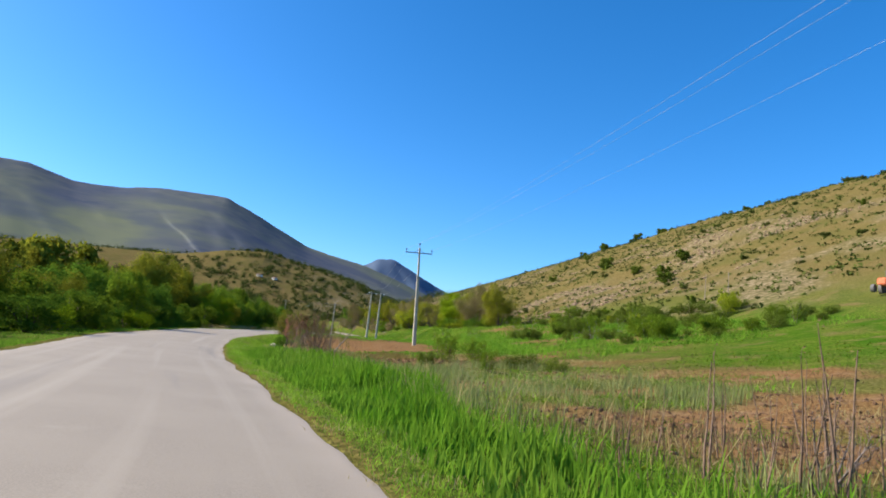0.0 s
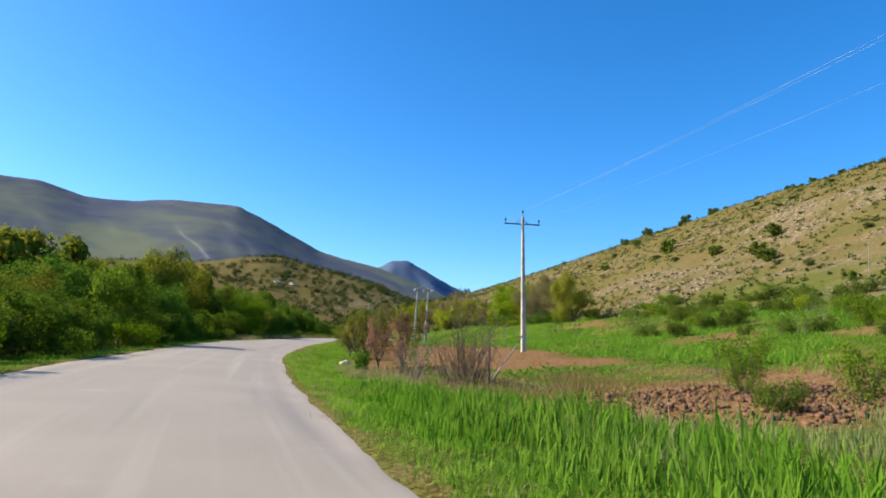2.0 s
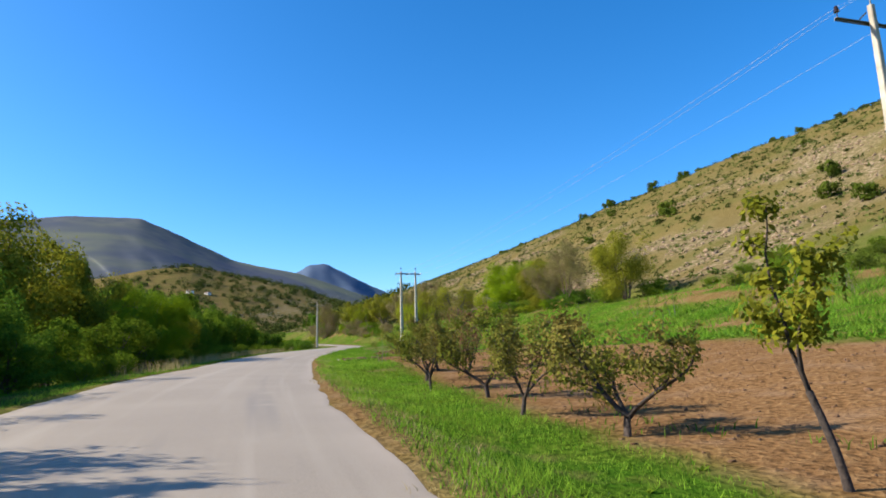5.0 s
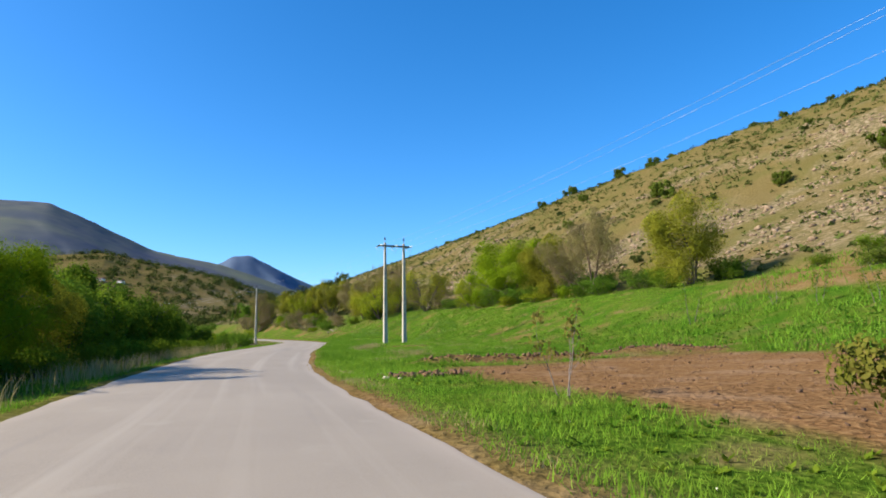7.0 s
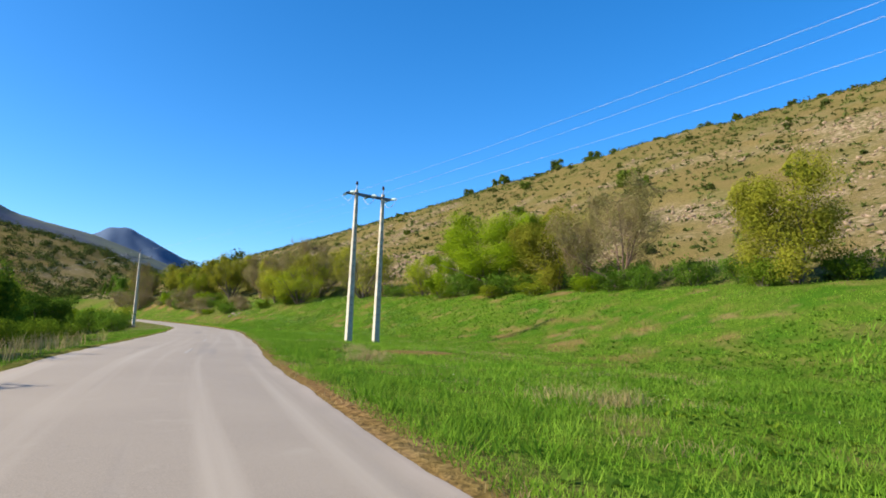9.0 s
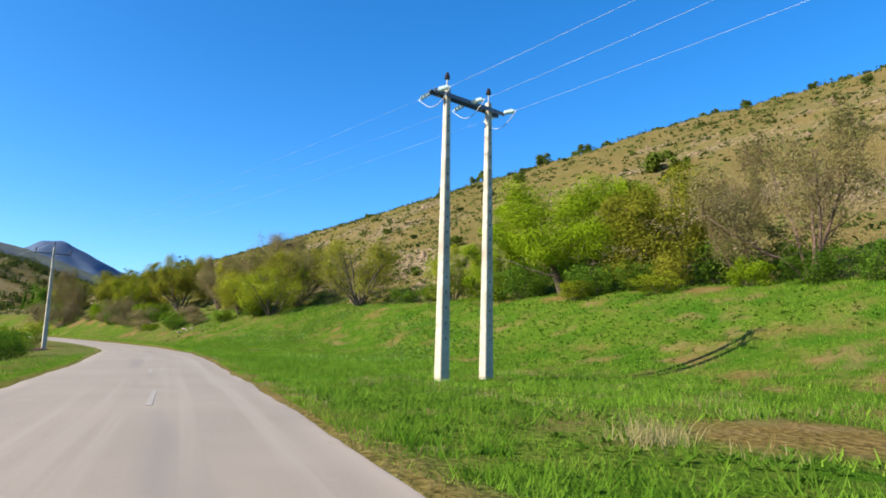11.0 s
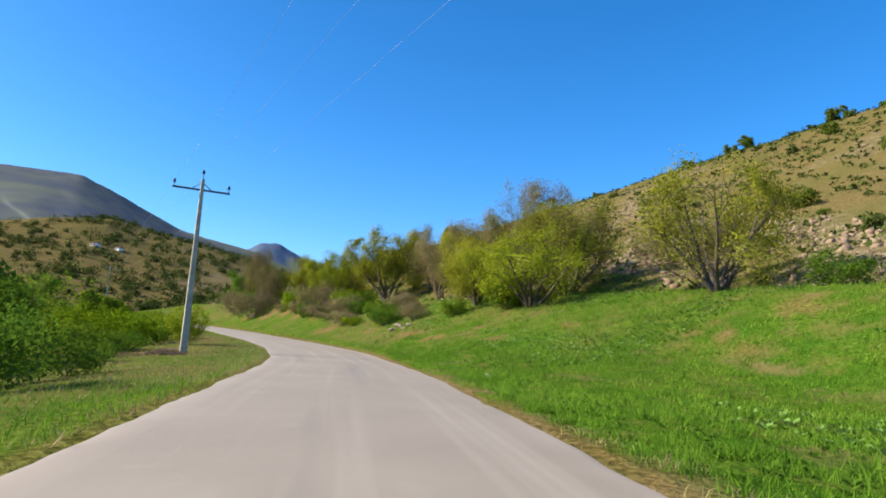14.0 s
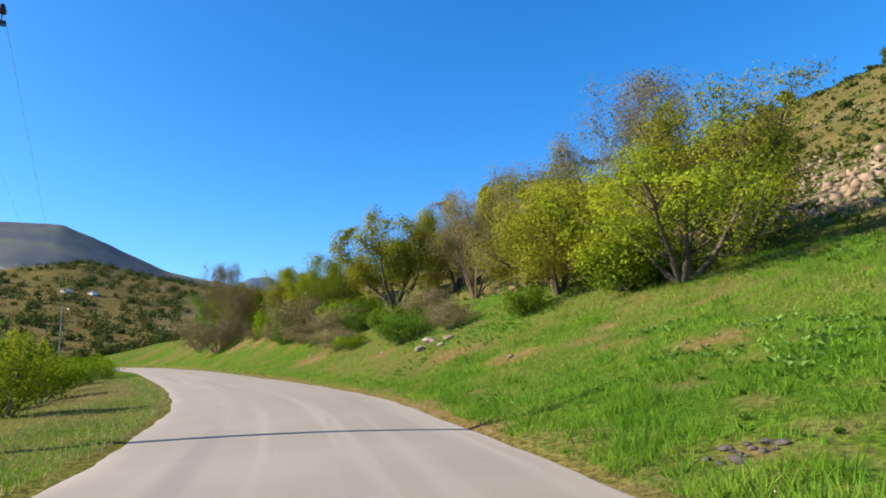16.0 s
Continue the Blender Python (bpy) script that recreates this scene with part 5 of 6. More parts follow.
rng = random.Random(11)
for k in range(26):
    y = 203 + 2.4 * k + rng.uniform(-0.8, 0.8)
    kind = ("brown_bush", "dark_bush", "bush", "brown_bush", "bright_bush")[k % 5]
    plant(kind, float(road_right(y)) + rng.uniform(4.6, 8.5), y, 1, rng.uniform(0, 360), {"brown_bush": "brownish twiggy bush on the bank", "dark_bush": "dark green bush on the bank", "bush": "grey-green bush on the bank", "bright_bush": "bright yellow-green bush on the bank"}[kind], "bushes on the bank", high=rng.uniform(0.9, 2.3), wide=rng.uniform(1.0, 2.0))

# ---- the small orchard by the road ----
for kind, x, y, high, wide, turn, lean in (
        ("orchard", 1.4, 56.2, 3.1, 1.55, 30, 4), ("blossom", 1.85, 53.3, 2.7, 0.8, 150, -3), ("blossom", 2.2, 49.6, 2.9, 0.95, 40, 5), ("thin_fruit", 1.45, 60.0, 3.1, 0.65, 90, -12),
        ("crooked", 1.8, 64.2, 2.15, 1.35, 165, 8), ("orchard_green", 1.6, 67.6, 2.2, 1.2, 75, 3), ("crooked", 2.4, 71.3, 2.3, 1.3, 20, -4), ("orchard_green", 2.1, 75.2, 2.3, 1.3, 250, 2), ("orchard", 2.9, 78.0, 2.2, 1.1, 140, 5),
        ("crooked", 4.35, 81.1, 2.4, 1.3, 245, 20), ("blossom", 5.4, 80.3, 2.7, 0.95, 10, -4)):
    plant(kind, x, y, 1, turn, {"orchard": "young fruit tree with sparse reddish-green leaves", "orchard_green": "young fruit tree with fresh olive leaves", "blossom": "upright fruit tree with pink blossom among its leaves", "thin_fruit": "thin bent fruit tree with a small green crown", "crooked": "low crooked fruit tree leaning over the grass"}[kind], "orchard trees", name="fruit_tree", lean=lean, high=high, wide=wide)
plant("sapling", 5.6, 51.6, 0.7, 0, "thin sapling with few leaves in tilled soil", "orchard trees")
plant("young", 3.75, 88.0, 1.0, 40, "young tree on pale forked stems with drooping leaves", "orchard trees", high=1.95, wide=0.62)
plant("stalks", 2.95, 41.3, 1.0, 20, "dense leafless brown bush on the grass strip", high=3.1, wide=1.0)
plant("stalks", 2.6, 41.0, 1.0, 110, "dense leafless brown bush on the grass strip", high=1.9, wide=1.1)
plant("stalks", 3.3, 41.7, 1.0, 200, "dense leafless brown bush on the grass strip", high=1.7, wide=1.2)
plant("forked", 3.9, 41.8, 1.0, 60, "pale forked leafless stem beside a bush", high=2.5, wide=1.2, lean=8)
plant("twigs", 1.9, 44.2, 0.75, 90, "leafless pale twiggy bush on the grass strip")
plant("sapling", 1.6, 42.2, 0.75, 40, "thin yellowish leafy bush in dry weeds")
plant("stalks", 2.2, 48.6, 0.5, 90, "dense leafless brown bush on the grass strip")
for x, y, s in ((6.87, 7.2, 0.95), (6.7, 7.6, 0.8), (5.72, 8.04, 0.8), (5.95, 7.3, 0.55), (7.4, 7.9, 0.7), (7.1, 8.6, 0.6), (4.9, 8.6, 0.45), (7.9, 8.4, 0.75), (6.3, 7.9, 0.42), (6.45, 7.1, 0.5), (7.2, 7.4, 0.45), (7.6, 7.3, 0.6), (5.3, 9.2, 0.4), (6.0, 9.6, 0.5), (8.3, 8.9, 0.6), (8.6, 9.6, 0.7), (6.9, 9.4, 0.5), (7.7, 10.4, 0.55), (8.9, 8.4, 0.5)):
    plant("stem", x, y, s, x * 90, "thin leafless brown stalk among tall grass", "bare stalks", lean=(x * 37) % 24 - 10)
plant("forked", 6.75, 7.35, 1.0, 200, "dark leaning forked dead stalk among tall grass", "bare stalks", high=1.05, wide=0.5, lean=-22, name="stalk")
plant("forked", 7.5, 7.9, 1.0, 80, "dark leaning forked dead stalk among tall grass", "bare stalks", high=1.0, wide=0.5, lean=16, name="stalk")
plant("sage", 0.9, 52.5, 1, 0, "dark green leafy weed bush on grass", high=1.1, wide=0.46)
plant("leafy", 9.9, 37.4, 0.85, 0, "leafy green upright bush on turned soil")
plant("leafy", 10.6, 34.2, 0.8, 130, "leafy green upright bush on turned soil")
plant("dull_bush", 7.9, 33.6, 1.0, 0, "round dark green weed bush on rough field", high=0.75, wide=0.6)
plant("leafy", 9.5, 28.4, 0.55, 60, "small yellow-green leafy bush on rough field")
plant("dull_bush", 12.2, 31.8, 1.0, 50, "low fuzzy green weed bush on rough field", high=0.8, wide=0.9)
plant("dull_bush", 13.4, 30.2, 1.0, 150, "low fuzzy green weed bush on rough field", high=0.7, wide=0.8)
plant("sapling", 9.7, 38.1, 0.8, 0, "small upright green bush on rough field")

# ---- shrubs on the hillside ----
rng = random.Random(21)
count = 0
while count < 195:
    y = rng.uniform(60, 430)
    c = rng.uniform(4, 100) if count % 3 else rng.uniform(97, 110)
    x = float(hill_foot(y)) + c * (143 - float(hill_foot(y))) / 98
    if float(rough(np.array(x), np.array(y), 22, 91)) < rng.uniform(-0.6, 0.3):
        continue
    green = rng.random() < 0.25
    plant("shrub_green" if green else "shrub", x, y, rng.uniform(0.4, 1.1) * (1.4 if green and c > 90 else 0.85), rng.uniform(0, 360), "fresh green shrub on dry hillside" if green else "low dark shrub on dry stony hillside", "hillside shrubs", rng.uniform(0.6, 1.0))
    count += 1
for x, y, s in ((90, 174, 2.2), (86, 168, 1.5), (80, 140, 1.4), (76, 122, 1.6), (84, 128, 1.8), (70, 112, 1.6), (81.8, 193, 1.3), (104, 216, 1.4), (130, 255, 2.0), (133, 262, 1.7), (128, 270, 1.8), (136, 238, 2.2), (139, 226, 2.0)):
    plant("shrub_green", x, y, s * 0.7, x * 31, "round green shrub on dry hillside", "hillside shrubs", 0.9)
for y in np.arange(62, 112, 3.1):
    plant("bush" if int(y) % 3 == 0 else "dull_bush", 44 + 6 * rng.random(), float(y), rng.uniform(0.5, 1.0), y * 50, "leafy bush above the green slope", "bushes above the field", rng.uniform(0.6, 0.9))
for y in np.arange(50, 110, 3.4):
    plant("sapling", 26 + 14 * rng.random(), float(y), rng.uniform(0.8, 1.3), y * 50, "thin young tree on the green slope", "young trees on the slope")

# ---- a line of shrubs along the skyline, and bushes above the meadow ----
rng = random.Random(5)
for k in range(85):
    y = 170 + 260 * rng.random() ** 0.8
    c = rng.uniform(95, 106)
    x = float(hill_foot(y)) + c * (143 - float(hill_foot(y))) / 98
    plant("shrub_green" if k % 3 else "shrub", x, y, rng.uniform(0.4, 1.15), rng.uniform(0, 360), "round green shrub on the skyline of the hill", "skyline shrubs", rng.uniform(0.6, 0.95))
for k in range(70):
    y = rng.uniform(85, 215)
    c = rng.uniform(93, 106)
    x = float(hill_foot(y)) + c * (143 - float(hill_foot(y))) / 98
    plant("shrub", x, y, rng.uniform(0.4, 1.1), rng.uniform(0, 360), "low dark shrub on the skyline of the hill", "skyline shrubs", rng.uniform(0.6, 0.95))
for y in np.arange(60, 108, 2.2):
    plant("dull_bush" if rng.random() < 0.7 else "willow", 40 + 9 * rng.random(), float(y), rng.uniform(0.45, 1.0), y * 50, "leafy bush at the top of the green slope", "bushes above the field", rng.uniform(0.7, 1.0))
for k in range(60):
    y = rng.uniform(44, 88)
    x = rng.uniform(27, 46)
    kind = rng.choice(("dull_bush", "bush", "sapling", "dull_bush", "dull_bush"))
    plant(kind, x, y, rng.uniform(0.3, 0.8) * (1.3 if kind == "sapling" else 1), rng.uniform(0, 360), "young green bush on the rank slope", "bushes on the slope", rng.uniform(0.8, 1.2))


# ---- stuff: far woods, scree, grass ----
gen = np.random.default_rng(5)


def scatter_blobs(n, x0, x1, y0, y1, want, size, per, leaf):
    """Clumps of coarse leaves for shrubs too far to count."""
    out = []
    while len(out) < n:
        x, y = gen.uniform(x0, x1), gen.uniform(y0, y1)
        if want(x, y):
            out.append((x, y))
    out = np.array(out)
    s = size * gen.uniform(0.4, 1.3, n)
    c = np.stack([out[:, 0], out[:, 1], land(out[:, 0], out[:, 1])], -1)
    off = np.clip(gen.normal(size=(n, per, 3)), -1.7, 1.7) * np.array((0.5, 0.5, 0.4)) + np.array((0, 0, 0.45))
    pts = (c[:, None] + off * s[:, None, None]).reshape(-1, 3)
    return leaves(gen, pts, leaf, off.reshape(-1, 3))


def stuff(name, verts, faces, mat, label, category):
    return tagged(new(name, quick_mesh(name, verts, faces, mat)), label, category, kind="stuff")


stuff("far_shrubs", *scatter_blobs(1700, -260, 190, 330, 800, lambda x, y: x < 0.24 * y and float(rough(np.array(x), np.array(y), 70, 95)) > -0.42 + 0.3 * float(step(430, 640, y)), 3.2, 80, 0.5), LEAF_SHRUB, "dark scrub scattered over the far hillside", "shrubs")
stuff("far_woods", *scatter_blobs(300, -110, 6, 232, 420, lambda x, y: x < road_left(y) - 12, 5.5, 220, 0.36), LEAF_MID, "leafy green woods along the valley floor", "woods")
stuff("dark_woods", *scatter_blobs(160, -110, 0, 40, 330, lambda x, y: x < road_left(y) - 32, 6.0, 300, 0.3), LEAF_DARK, "dark green woods behind the riverside trees", "woods")


def rocks(centres, sizes, flat=0.6):
    """Angular broken stones, joined: blocks with every corner knocked about."""
    base = np.array([(-1, -1, -1), (1, -1, -1), (1, 1, -1), (-1, 1, -1), (-1, -1, 1), (1, -1, 1), (1, 1, 1), (-1, 1, 1)]) * 0.72
    f = np.array([(0, 3, 2, 1), (4, 5, 6, 7), (0, 1, 5, 4), (1, 2, 6, 5), (2, 3, 7, 6), (3, 0, 4, 7)])
    n = len(centres)
    V = (base[None] * gen.uniform(0.45, 1.2, (n, 8, 1)) + gen.normal(size=(n, 8, 3)) * 0.12) * gen.uniform(0.7, 1.3, (n, 1, 3)) * np.asarray(sizes)[:, None, None] * np.array((1, 1, flat))
    for u, v in ((0, 1), (1, 2)):
        a = gen.uniform(0, 6.28, n) if u == 0 else gen.normal(size=n) * 0.35
        c, w = np.cos(a)[:, None], np.sin(a)[:, None]
        V[..., u], V[..., v] = V[..., u] * c - V[..., v] * w, V[..., u] * w + V[..., v] * c
    V = V + np.asarray(centres)[:, None]
    return V.reshape(-1, 3), (f[None] + 8 * np.arange(n)[:, None, None]).reshape(-1, 4)


def on_land(x, y, up=0.0):
    return np.stack([x, y, land(x, y) + up], -1)


y = gen.uniform(95, 330, 60000)
x = hill_foot(y) + gen.uniform(3, 108, 60000)
ok = stony_cover(x, y) > gen.uniform(0.25, 1.1, 60000)
ok &= (np.abs(y - 193) > 30) | (x - hill_foot(y) > 30) | (gen.uniform(0, 1, 60000) < 0.35)
x, y = x[ok][:16000], y[ok][:16000]
stuff("scree", *rocks(on_land(x, y, 0.05), 0.06 + 0.38 * gen.uniform(0, 1, len(x)) ** 4, 0.7), PALE_ROCK, "weathered tan rocks strewn over the hillside", "rocks")
y = gen.uniform(172, 262, 900)
x = road_right(y) + gen.uniform(3, 13, 900)
ok = soil_cover(x, y) > 0.35
stuff("bank_stones", *rocks(on_land(x[ok], y[ok], 0.02), 0.035 + 0.14 * gen.uniform(0, 1, ok.sum()) ** 3), STONE, "small brown stones on the earth bank", "rocks")
y = gen.uniform(8, 100, 10000)
x = road_right(y) + gen.uniform(3.5, 19, 10000)
ok = soil_cover(x, y) > 0.6
stuff("soil_clods", *rocks(on_land(x[ok], y[ok], 0.0), 0.012 + 0.06 * gen.uniform(0, 1, ok.sum()) ** 4), CLOD, "loose clods of turned brown earth", "soil")
t_ = gen.uniform(0, 1, 700)
x = 6.2 + 14.5 * t_ + gen.normal(size=700) * 0.3
y = 100.6 - 0.9 * t_ + gen.normal(size=700) * 0.4
stuff("earth_ridge", *rocks(on_land(x, y, 0.01), 0.015 + 0.085 * gen.uniform(0, 1, 700) ** 3.5, 0.9), CLOD, "ridge of thrown-up brown earth at the field's end", "soil")
t_ = gen.uniform(0, 1, 220)
x = 3.0 + 2.2 * t_ + gen.normal(size=220) * 0.25
y = 95.3 - 0.5 * t_ + gen.normal(size=220) * 0.25
stuff("earth_heap", *rocks(on_land(x, y, 0.06), 0.015 + 0.09 * gen.uniform(0, 1, 220) ** 3, 0.9), CLOD, "dark heap of thrown-up earth on the grass", "soil")


def blades(x, y, height, width, lean=0.35, curl=True):
    """Tapered grass blades, each bent over once."""
    n = len(x)
    a = gen.uniform(0, 2 * np.pi, n)
    h = height * gen.uniform(0.55, 1.25, n)
    base = on_land(x, y, -0.02)
    sidev = np.stack([np.cos(a), np.sin(a), a * 0], -1) * (width * gen.uniform(0.6, 1.3, n))[:, None]
    b = gen.uniform(0, 2 * np.pi, n)
    tip = np.stack([np.cos(b), np.sin(b), b * 0], -1) * (h * lean * gen.uniform(0.2, 1.3, n))[:, None]
    up = np.array((0, 0, 1.0)) * h[:, None]
    V = np.stack([base - sidev, base + sidev, base + up * 0.6 + tip * 0.35 + sidev * 0.8, base + up * 0.6 + tip * 0.35 - sidev * 0.8, base + up * 0.95 + tip + sidev * 0.12, base + up * 0.95 + tip - sidev * 0.12], 1)
    if not curl:
        V = V[:, (0, 1, 4, 5)]
        return V.reshape(-1, 3), 4 * np.arange(n)[:, None] + np.array((0, 1, 2, 3))
    i = 6 * np.arange(n)[:, None]
    F = np.concatenate([i + np.array((0, 1, 2, 3)), i + np.array((3, 2, 4, 5))])
    return V.reshape(-1, 3), F


def meadow(n, y0, y1, d0, d1, bare=0.35, power=1.6, clump=0.0):
    y = gen.uniform(y0, y1, n)
    d = d0 + (d1 - d0) * gen.uniform(0, 1, n) ** power
    x = road_right(y) + d
    ok = soil_cover(x, y) < gen.uniform(0.0, 2 * bare, n)
    if clump:
        ok &= rough(x, y, clump, 97) > gen.uniform(-0.6, 0.5, n)
    return x[ok], y[ok]


x, y = meadow(66000, -4, 41, 0.9, 7.0, 0.4, 1.0, 1.4)
ok = x - road_right(y) < 2.9 + 1.9 * step(10, 24, y) - 2.4 * step(29, 37, y) + 1.1 * rough(x, y, 2.5, 96)
x, y = x[ok], y[ok]
stuff("tall_grass", *blades(x, y, np.clip(0.25 + 0.5 * step(0.8, 3, x - road_right(y)) - 0.25 * step(25, 46, y), 0.15, 0.8) * (0.8 + 0.4 * rough(x, y, 1.5, 98)), 0.0165, 0.3), GRASS_TALL, "tall green reed-like grass on the road verge", "grass")
x, y = meadow(125000, -4, 112, 0.2, 8.0, 0.3, 1.5)
stuff("verge_grass", *blades(x, y, 0.09 + 0.07 * (rough(x, y, 1.8, 99) > 0), 0.009, 0.7, False), GRASS_SHORT, "short bright green verge grass", "grass")
x, y = meadow(140000, 96, 186, 0.2, 14.0, 0.3, 1.8)
stuff("meadow_grass", *blades(x, y, np.clip(0.075 + 0.16 * rough(x, y, 0.9, 99, 2), 0.03, 0.2), 0.0105, 0.8, False), GRASS_SHORT, "short bright green meadow grass", "grass")
x, y = meadow(120000, 88, 190, 0.8, 18.0, 0.3, 1.5)
ok = rough(x, y, 1.3, 89, 2) > 0.12 + 0.2 * gen.uniform(0, 1, len(x))
x, y = x[ok], y[ok]
stuff("lush_tufts", *blades(x, y, 0.17, 0.010, 0.6, False), GRASS_LUSH, "darker lush tufts in the meadow", "grass")
cx, cy = meadow(5200, 92, 196, 0.7, 20.0, 0.3, 1.5)
ok = rough(cx, cy, 3.5, 68, 2) > gen.uniform(-0.5, 0.5, len(cx))
cx, cy = cx[ok][:2600], cy[ok][:2600]
tall_ = np.repeat(gen.uniform(0.12, 0.34, len(cx)), 26)
x = np.repeat(cx, 26) + gen.normal(size=26 * len(cx)) * 0.13
y = np.repeat(cy, 26) + gen.normal(size=26 * len(cx)) * 0.13
stuff("meadow_clumps", *blades(x, y, tall_, 0.012, 0.8, False), GRASS_LUSH, "rank clumps of dark green meadow grass", "grass")
x, y = meadow(70000, 40, 240, 8, 36, 0.3, 1.0, 5.0)
stuff("slope_grass", *blades(x, y, np.clip(0.16 + 0.22 * rough(x, y, 1.4, 73), 0.05, 0.4), 0.024, 0.8, False), GRASS_SHORT, "rank green grass on the slope", "grass")
x, y = meadow(70000, 172, 260, 0.25, 14, 0.3, 1.5)
stuff("bank_grass", *blades(x, y, np.clip(0.10 + 0.2 * rough(x, y, 0.9, 99, 2), 0.04, 0.26), 0.012, 0.8, False), GRASS_SHORT, "short green grass on the road bank", "grass")
yl = gen.uniform(0, 250, 70000)
xl = road_left(yl) - 0.25 - 9 * gen.uniform(0, 1, 70000) ** 1.5
ok = (soil_cover(xl, yl) < gen.uniform(0, 0.8, 70000)) & ((yl < 168) | (gen.uniform(0, 1, 70000) < 0.45))
stuff("left_verge_grass", *blades(xl[ok], yl[ok], 0.12 + 0.08 * rough(xl[ok], yl[ok], 2, 98), 0.011, 0.7, False), GRASS_TALL, "rough green and yellow grass on the verge", "grass")


def tufts(n, y0, y1, d0, d1, seed, per, spread, height, where=None):
    r = np.random.default_rng(seed)
    y = r.uniform(y0, y1, n)
    x = road_right(y) + r.uniform(d0, d1, n)
    if where is not None:
        x, y = np.array(where).T
        n = len(x)
    x = (x[:, None] + r.normal(size=(n, per)) * spread).ravel()
    y = (y[:, None] + r.normal(size=(n, per)) * spread).ravel()
    return blades(x, y, height, 0.005, 0.9)


y = 5 + 43 * gen.uniform(0, 1, 5200) ** 1.5
x = road_right(y) + gen.uniform(4.2, 26, 5200)
ok = rough(x, y, 2.2, 64, 2) > gen.uniform(-0.3, 0.5, 5200)
x, y = np.repeat(x[ok], 7), np.repeat(y[ok], 7)
x, y = x + gen.normal(size=len(x)) * 0.10, y + gen.normal(size=len(y)) * 0.10
stuff("dead_weeds", *blades(x, y, 0.05 + 0.22 * gen.uniform(0, 1, len(x)) ** 2, 0.006, 0.9, False), DEAD_WEED, "dark brown dead weeds over the rough field", "weeds")
y = gen.uniform(5.5, 13, 1500)
x = road_right(y) + gen.uniform(3.2, 8.5, 1500)
stuff("dead_stems", *blades(x, y, 0.16 + 0.55 * gen.uniform(0, 1, 1500) ** 2, 0.0055, 0.35), DEAD_WEED, "dark thin dead stems among the tall grass", "weeds")
y = gen.uniform(8, 48, 5200)
x = road_right(y) + gen.uniform(4.5, 30, 5200)
ok = rough(x, y, 3.0, 66, 2) > gen.uniform(-0.2, 0.5, 5200)
x, y = np.repeat(x[ok], 16), np.repeat(y[ok], 16)
x, y = x + gen.normal(size=len(x)) * 0.16, y + gen.normal(size=len(y)) * 0.16
ok = rough(x, y, 7.0, 67, 2) > -0.05
x, y = x[ok], y[ok]
stuff("field_tufts", *blades(x, y, 0.14, 0.010, 0.9, False), GRASS_TALL, "green grass tufts over the rough field", "grass")
y = gen.uniform(7, 34, 30000)
x = road_right(y) + gen.uniform(3.0, 15, 30000)
ok = (rough(x, y, 3.2, 77, 2) > gen.uniform(0.0, 0.4, 30000)) & (soil_cover(x, y) < 0.75)
stuff("pale_grass", *blades(x[ok], y[ok], 0.42 + 0.2 * rough(x[ok], y[ok], 1.2, 78), 0.010, 0.35), GRASS_PALE, "pale wheat-like grass over the rough field", "grass")
y = gen.uniform(31, 39, 2200)
x = gen.uniform(3.4, 13.5, 2200)
ok = soil_cover(x, y) > 0.75
stuff("turned_clods", *rocks(on_land(x[ok], y[ok], 0.03), 0.025 + 0.10 * gen.uniform(0, 1, ok.sum()) ** 2.5, 0.7), RED_CLOD, "coarse reddish clods of freshly turned earth", "soil")
y = gen.uniform(7, 30, 2600)
x = road_right(y) + gen.uniform(4.5, 18, 2600)
ok = soil_cover(x, y) > 0.4
stuff("field_clods", *rocks(on_land(x[ok], y[ok], 0.01), 0.02 + 0.07 * gen.uniform(0, 1, ok.sum()) ** 3, 0.7), CLOD, "dark clods scattered over the rough field", "soil")
stuff("dry_straw", *tufts(150, 2, 47, 4.2, 20, 3, 45, 0.4, 0.2), GRASS_DRY, "pale dry straw among the weeds", "straw")
stuff("dry_grass_clumps", *tufts(0, 0, 1, 0, 1, 4, 260, 0.3, 0.34, ((13.2, 125.5), (10.9, 120.1), (11.3, 120.3), (10.5, 119.9), (8.6, 108.5), (9.4, 107.9))), GRASS_DRY, "clumps of pale dead grass in the meadow", "straw")
r_ = np.random.default_rng(15)
spots = [(r_.uniform(2.0, 9.0), r_.uniform(35.5, 46.0)) for k in range(70)]
stuff("rusty_weeds", *tufts(0, 0, 1, 0, 1, 16, 90, 0.28, 0.3, spots), RUSTY, "rusty dry weeds round the bare bushes", "weeds")
stuff("verge_straw", *tufts(160, 0, 175, 0.2, 1.2, 6, 40, 0.2, 0.12), GRASS_DRY, "trampled pale straw along the road edge", "straw")
yl = gen.uniform(165, 225, 9000)
xl = road_left(yl) - 0.3 - 8 * gen.uniform(0, 1, 9000) ** 1.3
stuff("spur_straw", *blades(xl, yl, 0.13, 0.009, 0.9, False), GRASS_DRY, "dry yellowing grass on the spur by the pole", "straw")
stuff("dry_reeds", *tufts(46, 4, 46, 2.5, 8, 8, 7, 0.3, 0.9), GRASS_DRY, "tall dry reed stalks", "straw")


